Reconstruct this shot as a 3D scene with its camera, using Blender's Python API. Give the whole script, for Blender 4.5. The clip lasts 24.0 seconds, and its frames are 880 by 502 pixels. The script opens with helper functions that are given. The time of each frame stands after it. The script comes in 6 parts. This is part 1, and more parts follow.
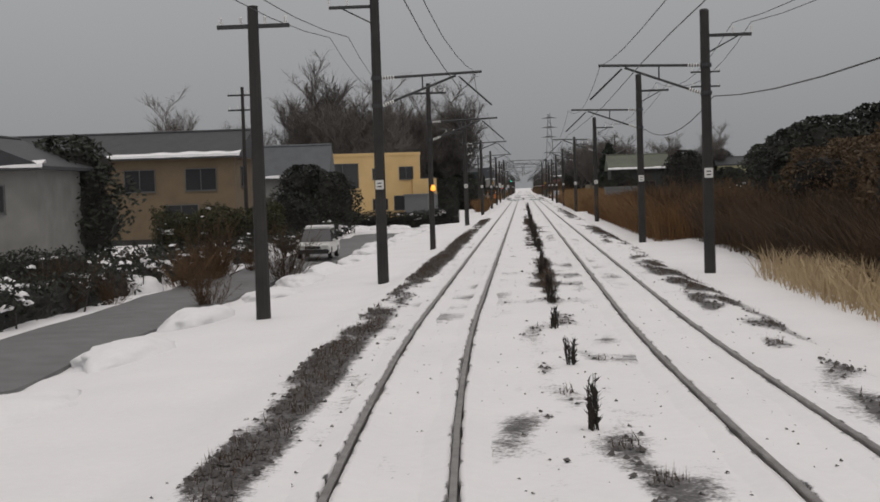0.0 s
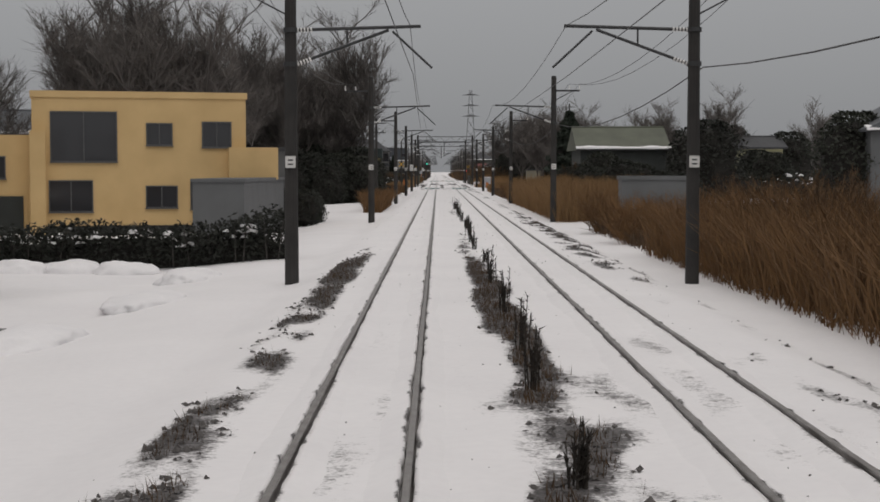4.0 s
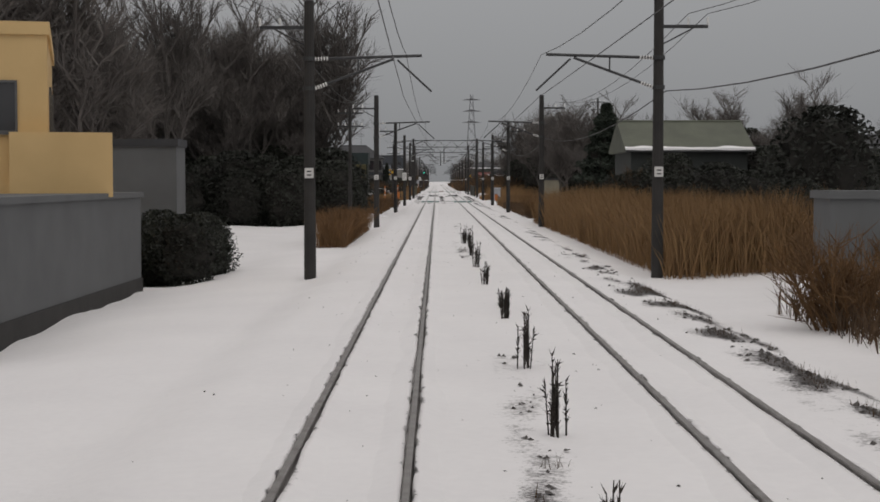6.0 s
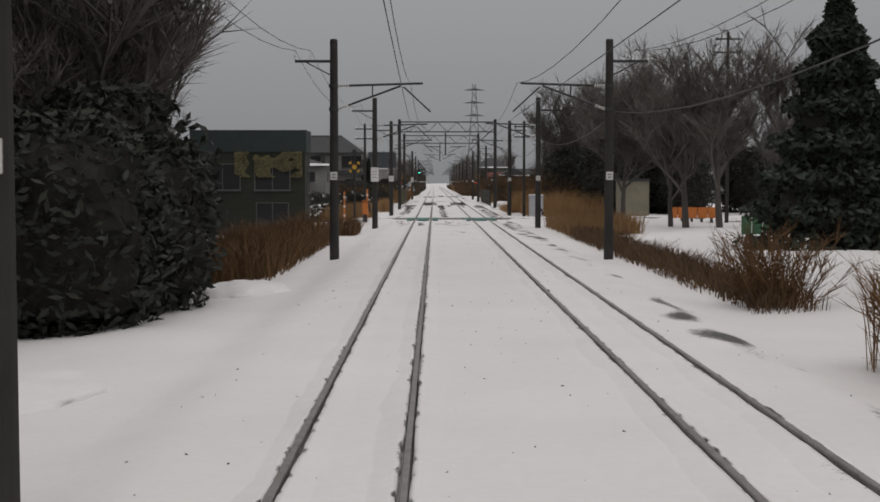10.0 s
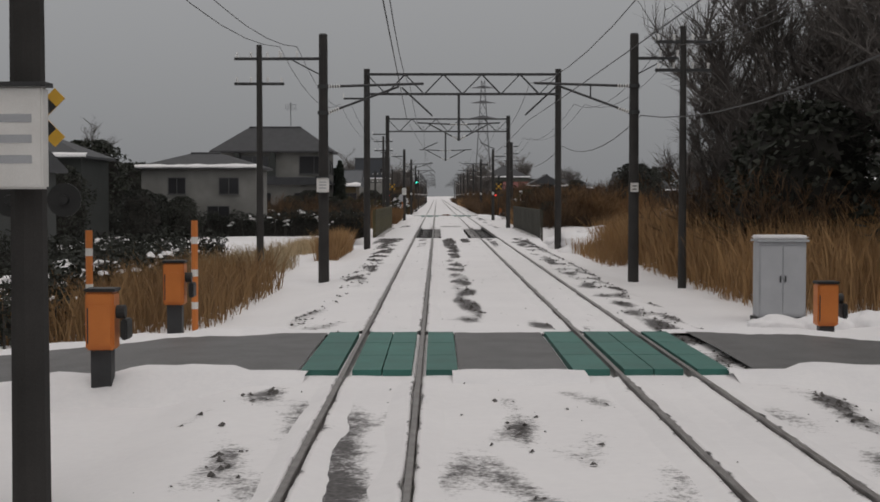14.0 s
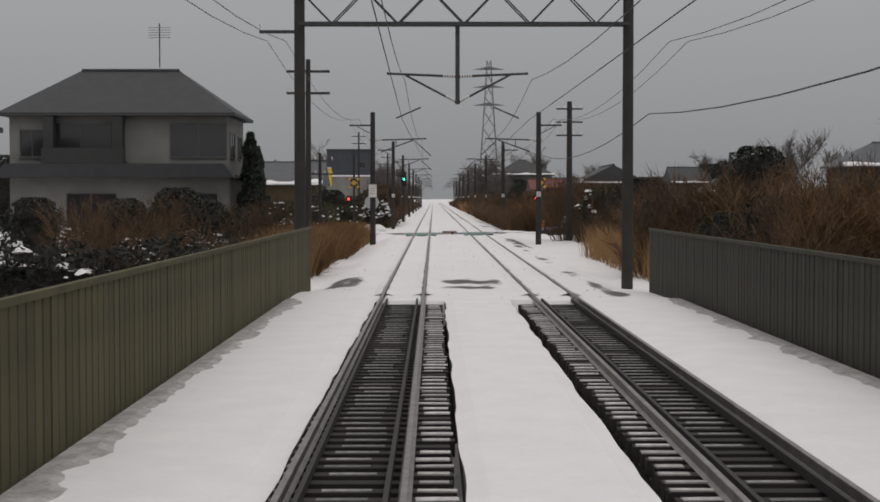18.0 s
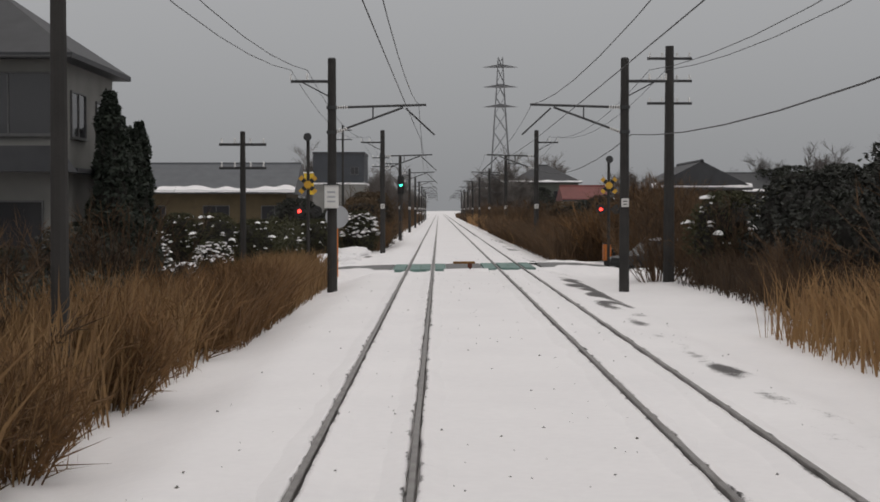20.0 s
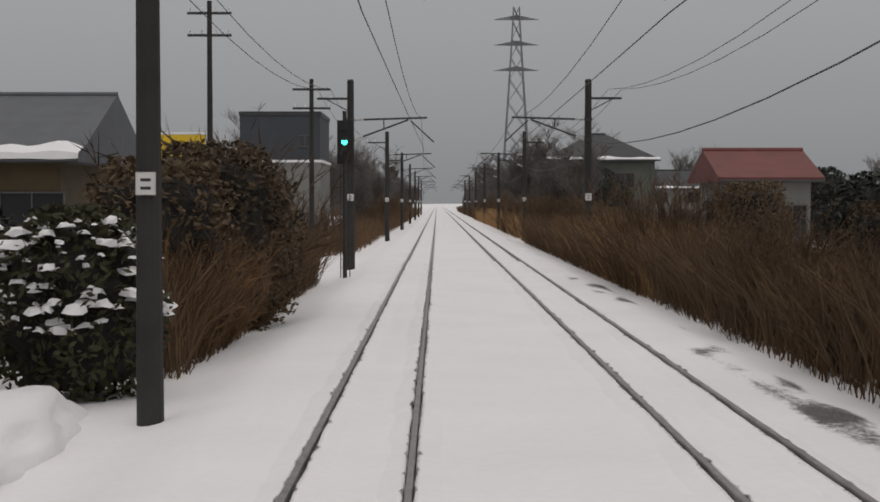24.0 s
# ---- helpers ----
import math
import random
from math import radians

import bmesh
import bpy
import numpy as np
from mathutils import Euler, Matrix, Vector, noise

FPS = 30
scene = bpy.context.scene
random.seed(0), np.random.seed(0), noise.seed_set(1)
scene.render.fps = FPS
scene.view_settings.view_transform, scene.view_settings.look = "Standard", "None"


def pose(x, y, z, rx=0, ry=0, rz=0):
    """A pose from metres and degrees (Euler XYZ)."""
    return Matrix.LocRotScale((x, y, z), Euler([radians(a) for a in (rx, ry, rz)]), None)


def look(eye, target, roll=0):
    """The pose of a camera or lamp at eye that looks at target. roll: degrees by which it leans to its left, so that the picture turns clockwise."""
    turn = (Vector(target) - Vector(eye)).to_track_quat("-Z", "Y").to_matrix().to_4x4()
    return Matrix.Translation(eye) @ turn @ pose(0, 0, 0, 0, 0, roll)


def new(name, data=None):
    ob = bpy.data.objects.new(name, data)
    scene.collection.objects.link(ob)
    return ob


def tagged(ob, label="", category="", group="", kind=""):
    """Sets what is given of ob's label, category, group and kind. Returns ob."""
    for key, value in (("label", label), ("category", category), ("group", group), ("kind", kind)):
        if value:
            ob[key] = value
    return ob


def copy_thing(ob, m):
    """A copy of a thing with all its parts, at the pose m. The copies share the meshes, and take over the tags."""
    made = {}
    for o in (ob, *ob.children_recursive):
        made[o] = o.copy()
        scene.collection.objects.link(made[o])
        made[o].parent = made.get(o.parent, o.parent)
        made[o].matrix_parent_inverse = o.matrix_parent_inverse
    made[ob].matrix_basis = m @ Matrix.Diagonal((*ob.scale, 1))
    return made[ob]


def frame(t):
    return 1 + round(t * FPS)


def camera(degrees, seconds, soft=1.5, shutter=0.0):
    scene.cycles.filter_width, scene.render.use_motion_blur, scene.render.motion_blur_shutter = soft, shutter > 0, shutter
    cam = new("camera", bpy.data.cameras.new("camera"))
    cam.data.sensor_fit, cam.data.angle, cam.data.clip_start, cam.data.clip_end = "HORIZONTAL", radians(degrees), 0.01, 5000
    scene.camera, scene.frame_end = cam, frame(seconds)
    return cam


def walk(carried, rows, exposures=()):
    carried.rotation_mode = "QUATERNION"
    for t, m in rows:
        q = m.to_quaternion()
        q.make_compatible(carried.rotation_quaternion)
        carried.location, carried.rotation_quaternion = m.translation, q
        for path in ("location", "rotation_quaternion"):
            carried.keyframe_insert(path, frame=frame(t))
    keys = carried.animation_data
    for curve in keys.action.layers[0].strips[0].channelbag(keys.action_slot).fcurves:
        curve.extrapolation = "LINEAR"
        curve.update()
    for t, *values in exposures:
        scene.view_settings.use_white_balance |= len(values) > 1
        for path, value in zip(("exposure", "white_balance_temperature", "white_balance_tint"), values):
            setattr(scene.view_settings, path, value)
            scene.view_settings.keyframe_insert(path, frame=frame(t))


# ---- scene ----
# ---- camera and walk ----
LENS = 33.5
EYE_Z = 2.64
CURVE_END, CURVE_R = 32.0, 520.0


def bend(y):
    """Sideways place of the line: straight, but for the right-hand curve where the walk begins."""
    d = CURVE_END - y
    return d * d / (2 * CURVE_R) if d > 0 else 0.0


# seconds, metres along the line, aim across and up at 100 m ahead, lean
AIM = [
    (0.0, 0.0, 935, 338, -1.8), (0.5, 10.2, 885, 332, -1.8), (1.0, 20.5, 838, 332, -1.7), (1.5, 30.7, 805, 355, -1.2),
    (2.5, 51.2, 780, 330, -0.5), (3.5, 71.7, 772, 298, 0), (4.0, 82.0, 780, 305, 0), (4.5, 92.2, 778, 350, 0), (5.0, 102.5, 780, 353, 0),
    (5.5, 112.7, 779, 348, 0), (6.0, 123.0, 778, 322, 0), (6.5, 133.2, 778, 333, 0), (7.0, 143.5, 778, 338, 0),
    (7.5, 153.7, 779, 340, 0), (8.0, 164.0, 780, 335, 0), (8.5, 174.2, 780, 331, 0), (9.0, 184.5, 780, 324, 0),
    (9.5, 194.7, 777, 335, 0), (10.0, 205.0, 774, 325, 0), (10.5, 215.2, 775, 338, 0), (11.5, 235.7, 776, 341, 0), (12.5, 256.2, 777, 345, 0),
    (13.0, 266.5, 781, 353, 0), (13.5, 276.7, 779, 351, 0), (14.0, 287.0, 778, 348, 0), (14.5, 297.2, 777, 353, 0),
    (15.0, 307.5, 771, 344, 0), (15.5, 317.7, 776, 340, 0), (16.0, 328.0, 779, 358, 0), (16.5, 338.2, 779, 356, 0),
    (17.0, 348.5, 772, 361, 0), (17.5, 358.7, 771, 351, 0), (18.0, 369.0, 772, 353, 0), (18.5, 379.2, 769, 374, 0),
    (19.5, 399.7, 779, 374, 0), (20.5, 420.2, 783, 373, 0), (21.0, 430.5, 785, 371, 0), (21.5, 440.7, 783, 370, 0), (22.0, 451.0, 778, 362, 0),
    (22.5, 461.2, 776, 354, 0), (23.0, 471.5, 774, 354, 0), (23.5, 481.7, 775, 361, 0), (24.0, 492.0, 779, 361, 0)]
FOCAL = 784 / math.tan(radians(LENS) / 2)


def stand(y, ax, ay, lean):
    sway = -0.2 * max(0.0, 1 - y / 18)  # the car's nose swings outwards on the curve
    eye = Vector((bend(y) + sway, y, EYE_Z))
    side, rise = -(ax - 784) / FOCAL, -(447 - ay) / FOCAL
    return look(eye, eye + Vector((side, 1, rise)), lean)


cam = camera(LENS, 24.0, soft=1.7)
walk(cam, [(t, stand(y, ax, ay, lean)) for t, y, ax, ay, lean in AIM], [
    (0, -0.28), (1.5, -0.4), (4, -0.34), (7, -0.43), (10, -0.42), (13, -0.5), (15, -0.42), (17, -0.36), (18, -0.28), (18.5, -0.14), (20.5, -0.29), (22, -0.45), (22.6, -0.48), (24, -0.33)])

# ---- world and light ----
world = bpy.data.worlds.new("overcast_sky")
scene.world = world
world.use_nodes = True
wt = world.node_tree
wt.nodes.clear()
w_out = wt.nodes.new("ShaderNodeOutputWorld")
w_bg = wt.nodes.new("ShaderNodeBackground")
w_sky = wt.nodes.new("ShaderNodeTexSky")
w_sky.sky_type, w_sky.sun_disc = "NISHITA", False
w_sky.sun_elevation, w_sky.sun_rotation = radians(40), radians(160)
w_sky.air_density, w_sky.dust_density = 1.0, 4.0
w_hsv = wt.nodes.new("ShaderNodeHueSaturation")
w_hsv.inputs["Saturation"].default_value = 0.12
w_hsv.inputs["Value"].default_value = 0.012
w_co = wt.nodes.new("ShaderNodeTexCoord")
w_sep = wt.nodes.new("ShaderNodeSeparateXYZ")
w_ramp = wt.nodes.new("ShaderNodeMapRange")
w_ramp.inputs["From Min"].default_value, w_ramp.inputs["From Max"].default_value = 0.0, 1.0
w_ramp.inputs["To Min"].default_value, w_ramp.inputs["To Max"].default_value = 0.30, 0.95
w_tint = wt.nodes.new("ShaderNodeVectorMath")
w_tint.operation = "SCALE"
w_mix = wt.nodes.new("ShaderNodeMix")
w_mix.data_type = "RGBA"
w_mix.inputs[6].default_value, w_mix.inputs[7].default_value = (0.965, 0.985, 1.02, 1), (1.045, 0.983, 0.945, 1)
wt.links.new(w_sep.outputs["Z"], w_mix.inputs[0])
wt.links.new(w_mix.outputs[2], w_tint.inputs[0])
w_add = wt.nodes.new("ShaderNodeVectorMath")
w_add.operation = "ADD"
wt.links.new(w_co.outputs["Generated"], w_sep.inputs[0])
wt.links.new(w_sep.outputs["Z"], w_ramp.inputs["Value"])
wt.links.new(w_ramp.outputs[0], w_tint.inputs["Scale"])
wt.links.new(w_sky.outputs[0], w_hsv.inputs["Color"])
wt.links.new(w_tint.outputs[0], w_add.inputs[0])
wt.links.new(w_hsv.outputs[0], w_add.inputs[1])
wt.links.new(w_add.outputs[0], w_bg.inputs["Color"])
wt.links.new(w_bg.outputs[0], w_out.inputs["Surface"])
sun = new("sun", bpy.data.lights.new("sun", "SUN"))
sun.data.energy, sun.data.angle, sun.data.color = 0.5, radians(30), (1.0, 0.97, 0.93)
sun.matrix_world = look((0, 0, 60), (-14, 30, 0))


# ---- materials ----
def mat(name, c1, c2=None, scale=6.0, rough=0.8, bump=0.2, fine=60.0, metal=0.0, bump_scale=None, per=0.0, stretch=(1, 1, 1)):
    """Two-scale mottled paint, stone, bark or metal: colour c1 to c2, grain and relief; per: spread from object to object."""
    m = bpy.data.materials.new(name)
    m.use_nodes = True
    nt = m.node_tree
    b = nt.nodes["Principled BSDF"]
    b.inputs["Roughness"].default_value, b.inputs["Metallic"].default_value = rough, metal
    co = nt.nodes.new("ShaderNodeTexCoord")
    mp = nt.nodes.new("ShaderNodeMapping")
    mp.inputs["Scale"].default_value = stretch
    nt.links.new(co.outputs["Object"], mp.inputs[0])
    n1 = nt.nodes.new("ShaderNodeTexNoise")
    n1.inputs["Scale"].default_value, n1.inputs["Detail"].default_value = scale, 6
    n2 = nt.nodes.new("ShaderNodeTexNoise")
    n2.inputs["Scale"].default_value, n2.inputs["Detail"].default_value = bump_scale or fine, 3
    for n in (n1, n2):
        nt.links.new(mp.outputs[0], n.inputs["Vector"])
    r = nt.nodes.new("ShaderNodeValToRGB")
    r.color_ramp.elements[0].position, r.color_ramp.elements[1].position = 0.3, 0.7
    c2 = c2 or tuple(v * 0.7 for v in c1)
    r.color_ramp.elements[0].color, r.color_ramp.elements[1].color = (*c2, 1), (*c1, 1)
    mx = nt.nodes.new("ShaderNodeMix")
    mx.data_type = "FLOAT"
    mx.inputs[0].default_value = 0.35
    nt.links.new(n1.outputs[0], mx.inputs[2])
    nt.links.new(n2.outputs[0], mx.inputs[3])
    nt.links.new(mx.outputs[0], r.inputs[0])
    col = r.outputs[0]
    if per:
        oi = nt.nodes.new("ShaderNodeObjectInfo")
        mr = nt.nodes.new("ShaderNodeMapRange")
        mr.inputs["To Min"].default_value, mr.inputs["To Max"].default_value = 1 - per, 1 + per
        hv = nt.nodes.new("ShaderNodeHueSaturation")
        nt.links.new(oi.outputs["Random"], mr.inputs[0])
        nt.links.new(mr.outputs[0], hv.inputs["Value"])
        nt.links.new(col, hv.inputs["Color"])
        col = hv.outputs[0]
    nt.links.new(col, b.inputs["Base Color"])
    bp = nt.nodes.new("ShaderNodeBump")
    bp.inputs["Strength"].default_value, bp.inputs["Distance"].default_value = bump, 0.03
    nt.links.new(mx.outputs[0], bp.inputs["Height"])
    nt.links.new(bp.outputs[0], b.inputs["Normal"])
    return m


def glow(name, color, power):
    m = bpy.data.materials.new(name)
    m.use_nodes = True
    b = m.node_tree.nodes["Principled BSDF"]
    b.inputs["Base Color"].default_value = (*color, 1)
    b.inputs["Emission Color"].default_value, b.inputs["Emission Strength"].default_value = (*color, 1), power
    return m


def glass(name, color):
    m = bpy.data.materials.new(name)
    m.use_nodes = True
    b = m.node_tree.nodes["Principled BSDF"]
    b.inputs["Base Color"].default_value, b.inputs["Roughness"].default_value = (*color, 1), 0.06
    b.inputs["Specular IOR Level"].default_value = 0.8
    return m


def ground_mat():
    """Snow that thins out to dark gravel where the bare attribute says so, with drifts and grain."""
    m = mat("snow", (0.83, 0.815, 0.82), (0.76, 0.745, 0.755), scale=0.35, rough=0.7, bump=0.55, fine=7.0)
    nt = m.node_tree
    b = nt.nodes["Principled BSDF"]
    b.inputs["Subsurface Weight"].default_value = 0.0
    snow_col = b.inputs["Base Color"].links[0].from_socket
    at = nt.nodes.new("ShaderNodeAttribute")
    at.attribute_name = "bare"
    co = nt.nodes.new("ShaderNodeTexCoord")
    n = nt.nodes.new("ShaderNodeTexNoise")
    n.inputs["Scale"].default_value, n.inputs["Detail"].default_value, n.inputs["Roughness"].default_value = 5.0, 6, 0.7
    nt.links.new(co.outputs["Object"], n.inputs["Vector"])
    add = nt.nodes.new("ShaderNodeMath")
    add.operation = "ADD"
    grit = nt.nodes.new("ShaderNodeTexNoise")
    grit.inputs["Scale"].default_value, grit.inputs["Detail"].default_value = 24.0, 3
    nt.links.new(co.outputs["Object"], grit.inputs["Vector"])
    both = nt.nodes.new("ShaderNodeMix")
    both.data_type = "FLOAT"
    both.inputs[0].default_value = 0.42
    nt.links.new(n.outputs[0], both.inputs[2])
    nt.links.new(grit.outputs[0], both.inputs[3])
    nt.links.new(at.outputs["Fac"], add.inputs[0])
    nt.links.new(both.outputs[0], add.inputs[1])
    ramp = nt.nodes.new("ShaderNodeMapRange")
    ramp.interpolation_type = "SMOOTHSTEP"
    ramp.inputs["From Min"].default_value, ramp.inputs["From Max"].default_value = 0.82, 1.08
    nt.links.new(add.outputs[0], ramp.inputs[0])
    st = nt.nodes.new("ShaderNodeTexVoronoi")
    st.inputs["Scale"].default_value = 16.0
    nt.links.new(co.outputs["Object"], st.inputs["Vector"])
    gr = nt.nodes.new("ShaderNodeValToRGB")
    gr.color_ramp.elements[0].color, gr.color_ramp.elements[1].color = (0.022, 0.02, 0.02, 1), (0.13, 0.12, 0.12, 1)
    nt.links.new(st.outputs["Distance"], gr.inputs[0])
    mx = nt.nodes.new("ShaderNodeMix")
    mx.data_type = "RGBA"
    nt.links.new(ramp.outputs[0], mx.inputs[0])
    nt.links.new(snow_col, mx.inputs[6])
    nt.links.new(gr.outputs[0], mx.inputs[7])
    nt.links.new(mx.outputs[2], b.inputs["Base Color"])
    return m


SNOW_GROUND = ground_mat()
SNOW = mat("snow_cover", (0.83, 0.815, 0.82), (0.74, 0.73, 0.745), scale=1.2, rough=0.7, bump=0.3, fine=12)
STEEL = mat("rail_steel", (0.33, 0.315, 0.305), (0.13, 0.115, 0.105), scale=3.5, rough=0.42, metal=0.5, bump=0.1)
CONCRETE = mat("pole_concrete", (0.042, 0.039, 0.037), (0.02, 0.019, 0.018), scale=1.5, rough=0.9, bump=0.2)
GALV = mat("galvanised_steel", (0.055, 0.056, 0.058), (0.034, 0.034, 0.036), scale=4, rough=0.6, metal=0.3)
WIRE = mat("wire", (0.07, 0.07, 0.075), (0.05, 0.05, 0.05), rough=0.6, metal=0.3)
TIMBER = mat("sleeper_timber", (0.034, 0.028, 0.026), (0.013, 0.011, 0.011), scale=3, rough=0.85, bump=0.5, stretch=(0.3, 2, 2), per=0.35)
GIRDER = mat("girder_paint", (0.03, 0.028, 0.027), (0.018, 0.016, 0.016), scale=2, rough=0.7)
OLIVE = mat("parapet_olive", (0.105, 0.09, 0.036), (0.045, 0.039, 0.018), scale=1.2, rough=0.8, bump=0.3, per=0.18)
ASPHALT = mat("wet_asphalt", (0.14, 0.138, 0.138), (0.075, 0.073, 0.073), scale=1.3, rough=0.55, bump=0.3, fine=80)
GREEN_PANEL = mat("green_crossing_panel", (0.042, 0.17, 0.14), (0.03, 0.11, 0.092), scale=1.5, rough=0.55, per=0.1)
WORN_PANEL = mat("worn_green_crossing_panel", (0.2, 0.29, 0.265), (0.06, 0.15, 0.13), scale=3.5, rough=0.6, per=0.12)
YELLOW_WALL = mat("cream_yellow_render", (0.68, 0.48, 0.23), (0.54, 0.37, 0.17), scale=0.6, rough=0.85, bump=0.1)
GREY_WALL = mat("grey_siding", (0.13, 0.134, 0.138), (0.095, 0.098, 0.1), scale=0.8, rough=0.8)
PALE_WALL = mat("pale_render", (0.23, 0.227, 0.215), (0.14, 0.137, 0.128), scale=0.7, rough=0.85)
BROWN_WALL = mat("brown_boards", (0.08, 0.06, 0.042), (0.035, 0.028, 0.022), scale=1.5, rough=0.85, stretch=(1, 1, 4))
DARK_WALL = mat("dark_cladding", (0.04, 0.045, 0.042), (0.025, 0.028, 0.026), scale=1.0, rough=0.8)
OLIVE_WALL = mat("ochre_boards", (0.1, 0.074, 0.036), (0.055, 0.04, 0.02), scale=1.0, rough=0.85)
TEAL_WALL = mat("slate_blue_cladding", (0.05, 0.056, 0.066), (0.036, 0.04, 0.047), scale=0.8, rough=0.7)
ROOF_DARK = mat("dark_roof_tiles", (0.045, 0.047, 0.052), (0.025, 0.026, 0.03), scale=1.5, rough=0.6)
ROOF_BLUE = mat("blue_grey_roof", (0.1, 0.108, 0.12), (0.07, 0.076, 0.085), scale=1.2, rough=0.6)
ROOF_RED = mat("faded_red_roof", (0.18, 0.05, 0.044), (0.11, 0.036, 0.032), scale=1.0, rough=0.7)
WINDOW_FRAME = mat("window_aluminium", (0.13, 0.13, 0.13), (0.08, 0.08, 0.08), rough=0.5, metal=0.3)
WINDOW_GLASS = glass("window_glass", (0.035, 0.035, 0.038))
BARK = mat("winter_bark", (0.085, 0.076, 0.069), (0.04, 0.036, 0.033), scale=5, rough=0.9, bump=0.5, stretch=(2, 2, 0.4), per=0.25)
TWIG = mat("twigs", (0.15, 0.134, 0.124), (0.075, 0.067, 0.062), scale=2, rough=0.9, per=0.3)
EVERGREEN = mat("evergreen_leaves", (0.02, 0.023, 0.014), (0.009, 0.011, 0.007), scale=3, rough=0.7, per=0.35)
CONIFER = mat("conifer_needles", (0.022, 0.032, 0.02), (0.01, 0.015, 0.01), scale=3, rough=0.7, per=0.2)
BRUSH = mat("dark_brush", (0.13, 0.074, 0.034), (0.03, 0.018, 0.01), scale=0.9, rough=0.9, per=0.45)
RUSSET = mat("russet_brush", (0.18, 0.095, 0.035), (0.075, 0.04, 0.017), scale=2, rough=0.9, per=0.25)
REED = mat("dry_reeds", (0.33, 0.20, 0.085), (0.18, 0.10, 0.045), scale=0.7, rough=0.9, per=0.2)
BROWN_LEAF = mat("withered_leaves", (0.12, 0.078, 0.04), (0.042, 0.028, 0.016), scale=1.3, rough=0.85, per=0.25)
# Near-black for solid cores: the shade inside foliage put into the colour.
HEDGE_CORE = mat("hedge_core_shade", (0.02, 0.018, 0.014), (0.009, 0.008, 0.007), scale=7, rough=0.95, bump=1.0)
PALE_REED = mat("pale_straw", (0.46, 0.36, 0.22), (0.26, 0.19, 0.11), scale=0.7, rough=0.9, per=0.2)
ORANGE = mat("orange_paint", (0.62, 0.20, 0.04), (0.5, 0.15, 0.03), scale=3, rough=0.5)
YELLOW = mat("signal_yellow", (0.62, 0.36, 0.03), (0.5, 0.28, 0.03), scale=3, rough=0.5)
BLACK = mat("black_paint", (0.02, 0.02, 0.02), (0.012, 0.012, 0.012), scale=3, rough=0.5)
WHITE = mat("white_enamel", (0.72, 0.71, 0.69), (0.6, 0.59, 0.57), scale=3, rough=0.5)
CABINET = mat("grey_cabinet_paint", (0.42, 0.43, 0.45), (0.34, 0.35, 0.37), scale=2, rough=0.5)
GREEN_LAMP = glow("green_signal_lamp", (0.05, 1.0, 0.62), 6)
RED_LAMP = glow("red_warning_lamp", (1.0, 0.04, 0.03), 5)
AMBER_LAMP = glow("amber_lamp", (1.0, 0.33, 0.03), 2.2)


# ---- building helpers ----
def part(name, bm, material, parent, label=""):
    me = bpy.data.meshes.new(name)
    bm.to_mesh(me)
    bm.free()
    me.materials.append(material)
    ob = new(name, me)
    ob.parent = parent
    if label:
        tagged(ob, label)
    return ob


def shared(name, me, parent, m):
    ob = new(name, me)
    ob.parent = parent
    ob.matrix_basis = m
    return ob


def thing(name, label, category, place=(0, 0, 0), turn=0, group="", kind=""):
    ob = new(name)
    ob.matrix_basis = pose(*place, 0, 0, turn)
    return tagged(ob, label, category, group, kind)


def mesh_of(name, verts, faces, material):
    me = bpy.data.meshes.new(name)
    me.from_pydata(verts, [], faces)
    me.materials.append(material)
    return me


def box(x0, x1, y0, y1, z0, z1, bm=None, edge=0.0):
    bm = bm or bmesh.new()
    vs = [bm.verts.new((x, y, z)) for z in (z0, z1) for x, y in ((x0, y0), (x1, y0), (x1, y1), (x0, y1))]
    fs = [bm.faces.new([vs[i] for i in f]) for f in ((3, 2, 1, 0), (4, 5, 6, 7), (0, 1, 5, 4), (1, 2, 6, 5), (2, 3, 7, 6), (3, 0, 4, 7))]
    if edge:
        bmesh.ops.bevel(bm, geom=list({e for f in fs for e in f.edges}), offset=edge, segments=2, affect="EDGES")
    return bm


def rod(a, b, r0, r1=None, n=8, bm=None):
    """A tapered round bar from a to b."""
    bm = bm or bmesh.new()
    a, b = Vector(a), Vector(b)
    r1 = r0 if r1 is None else r1
    q = (b - a).to_track_quat("Z", "Y")
    rings = []
    for p, r in ((a, r0), (b, r1)):
        rings.append([bm.verts.new(p + q @ Vector((r * math.cos(2 * math.pi * k / n), r * math.sin(2 * math.pi * k / n), 0))) for k in range(n)])
    for k in range(n):
        bm.faces.new((rings[0][k], rings[0][(k + 1) % n], rings[1][(k + 1) % n], rings[1][k]))
    bm.faces.new(rings[0][::-1])
    bm.faces.new(rings[1])
    return bm


def prism(points, y0, y1, bm=None):
    """An outline in x and z, drawn out from y0 to y1."""
    bm = bm or bmesh.new()
    a = [bm.verts.new((x, y0, z)) for x, z in points]
    b = [bm.verts.new((x, y1, z)) for x, z in points]
    n = len(points)
    for k in range(n):
        bm.faces.new((a[k], a[(k + 1) % n], b[(k + 1) % n], b[k]))
    bm.faces.new(a[::-1])
    bm.faces.new(b)
    bmesh.ops.recalc_face_normals(bm, faces=bm.faces)
    return bm


# ---- ground ----
OWN, OTHER = -0.83, 3.31
GAUGE = 0.566
BRIDGE = (381.5, 407.5)


def smooth(a, b, v):
    v = min(1.0, max(0.0, (v - a) / (b - a)))
    return v * v * (3 - 2 * v)


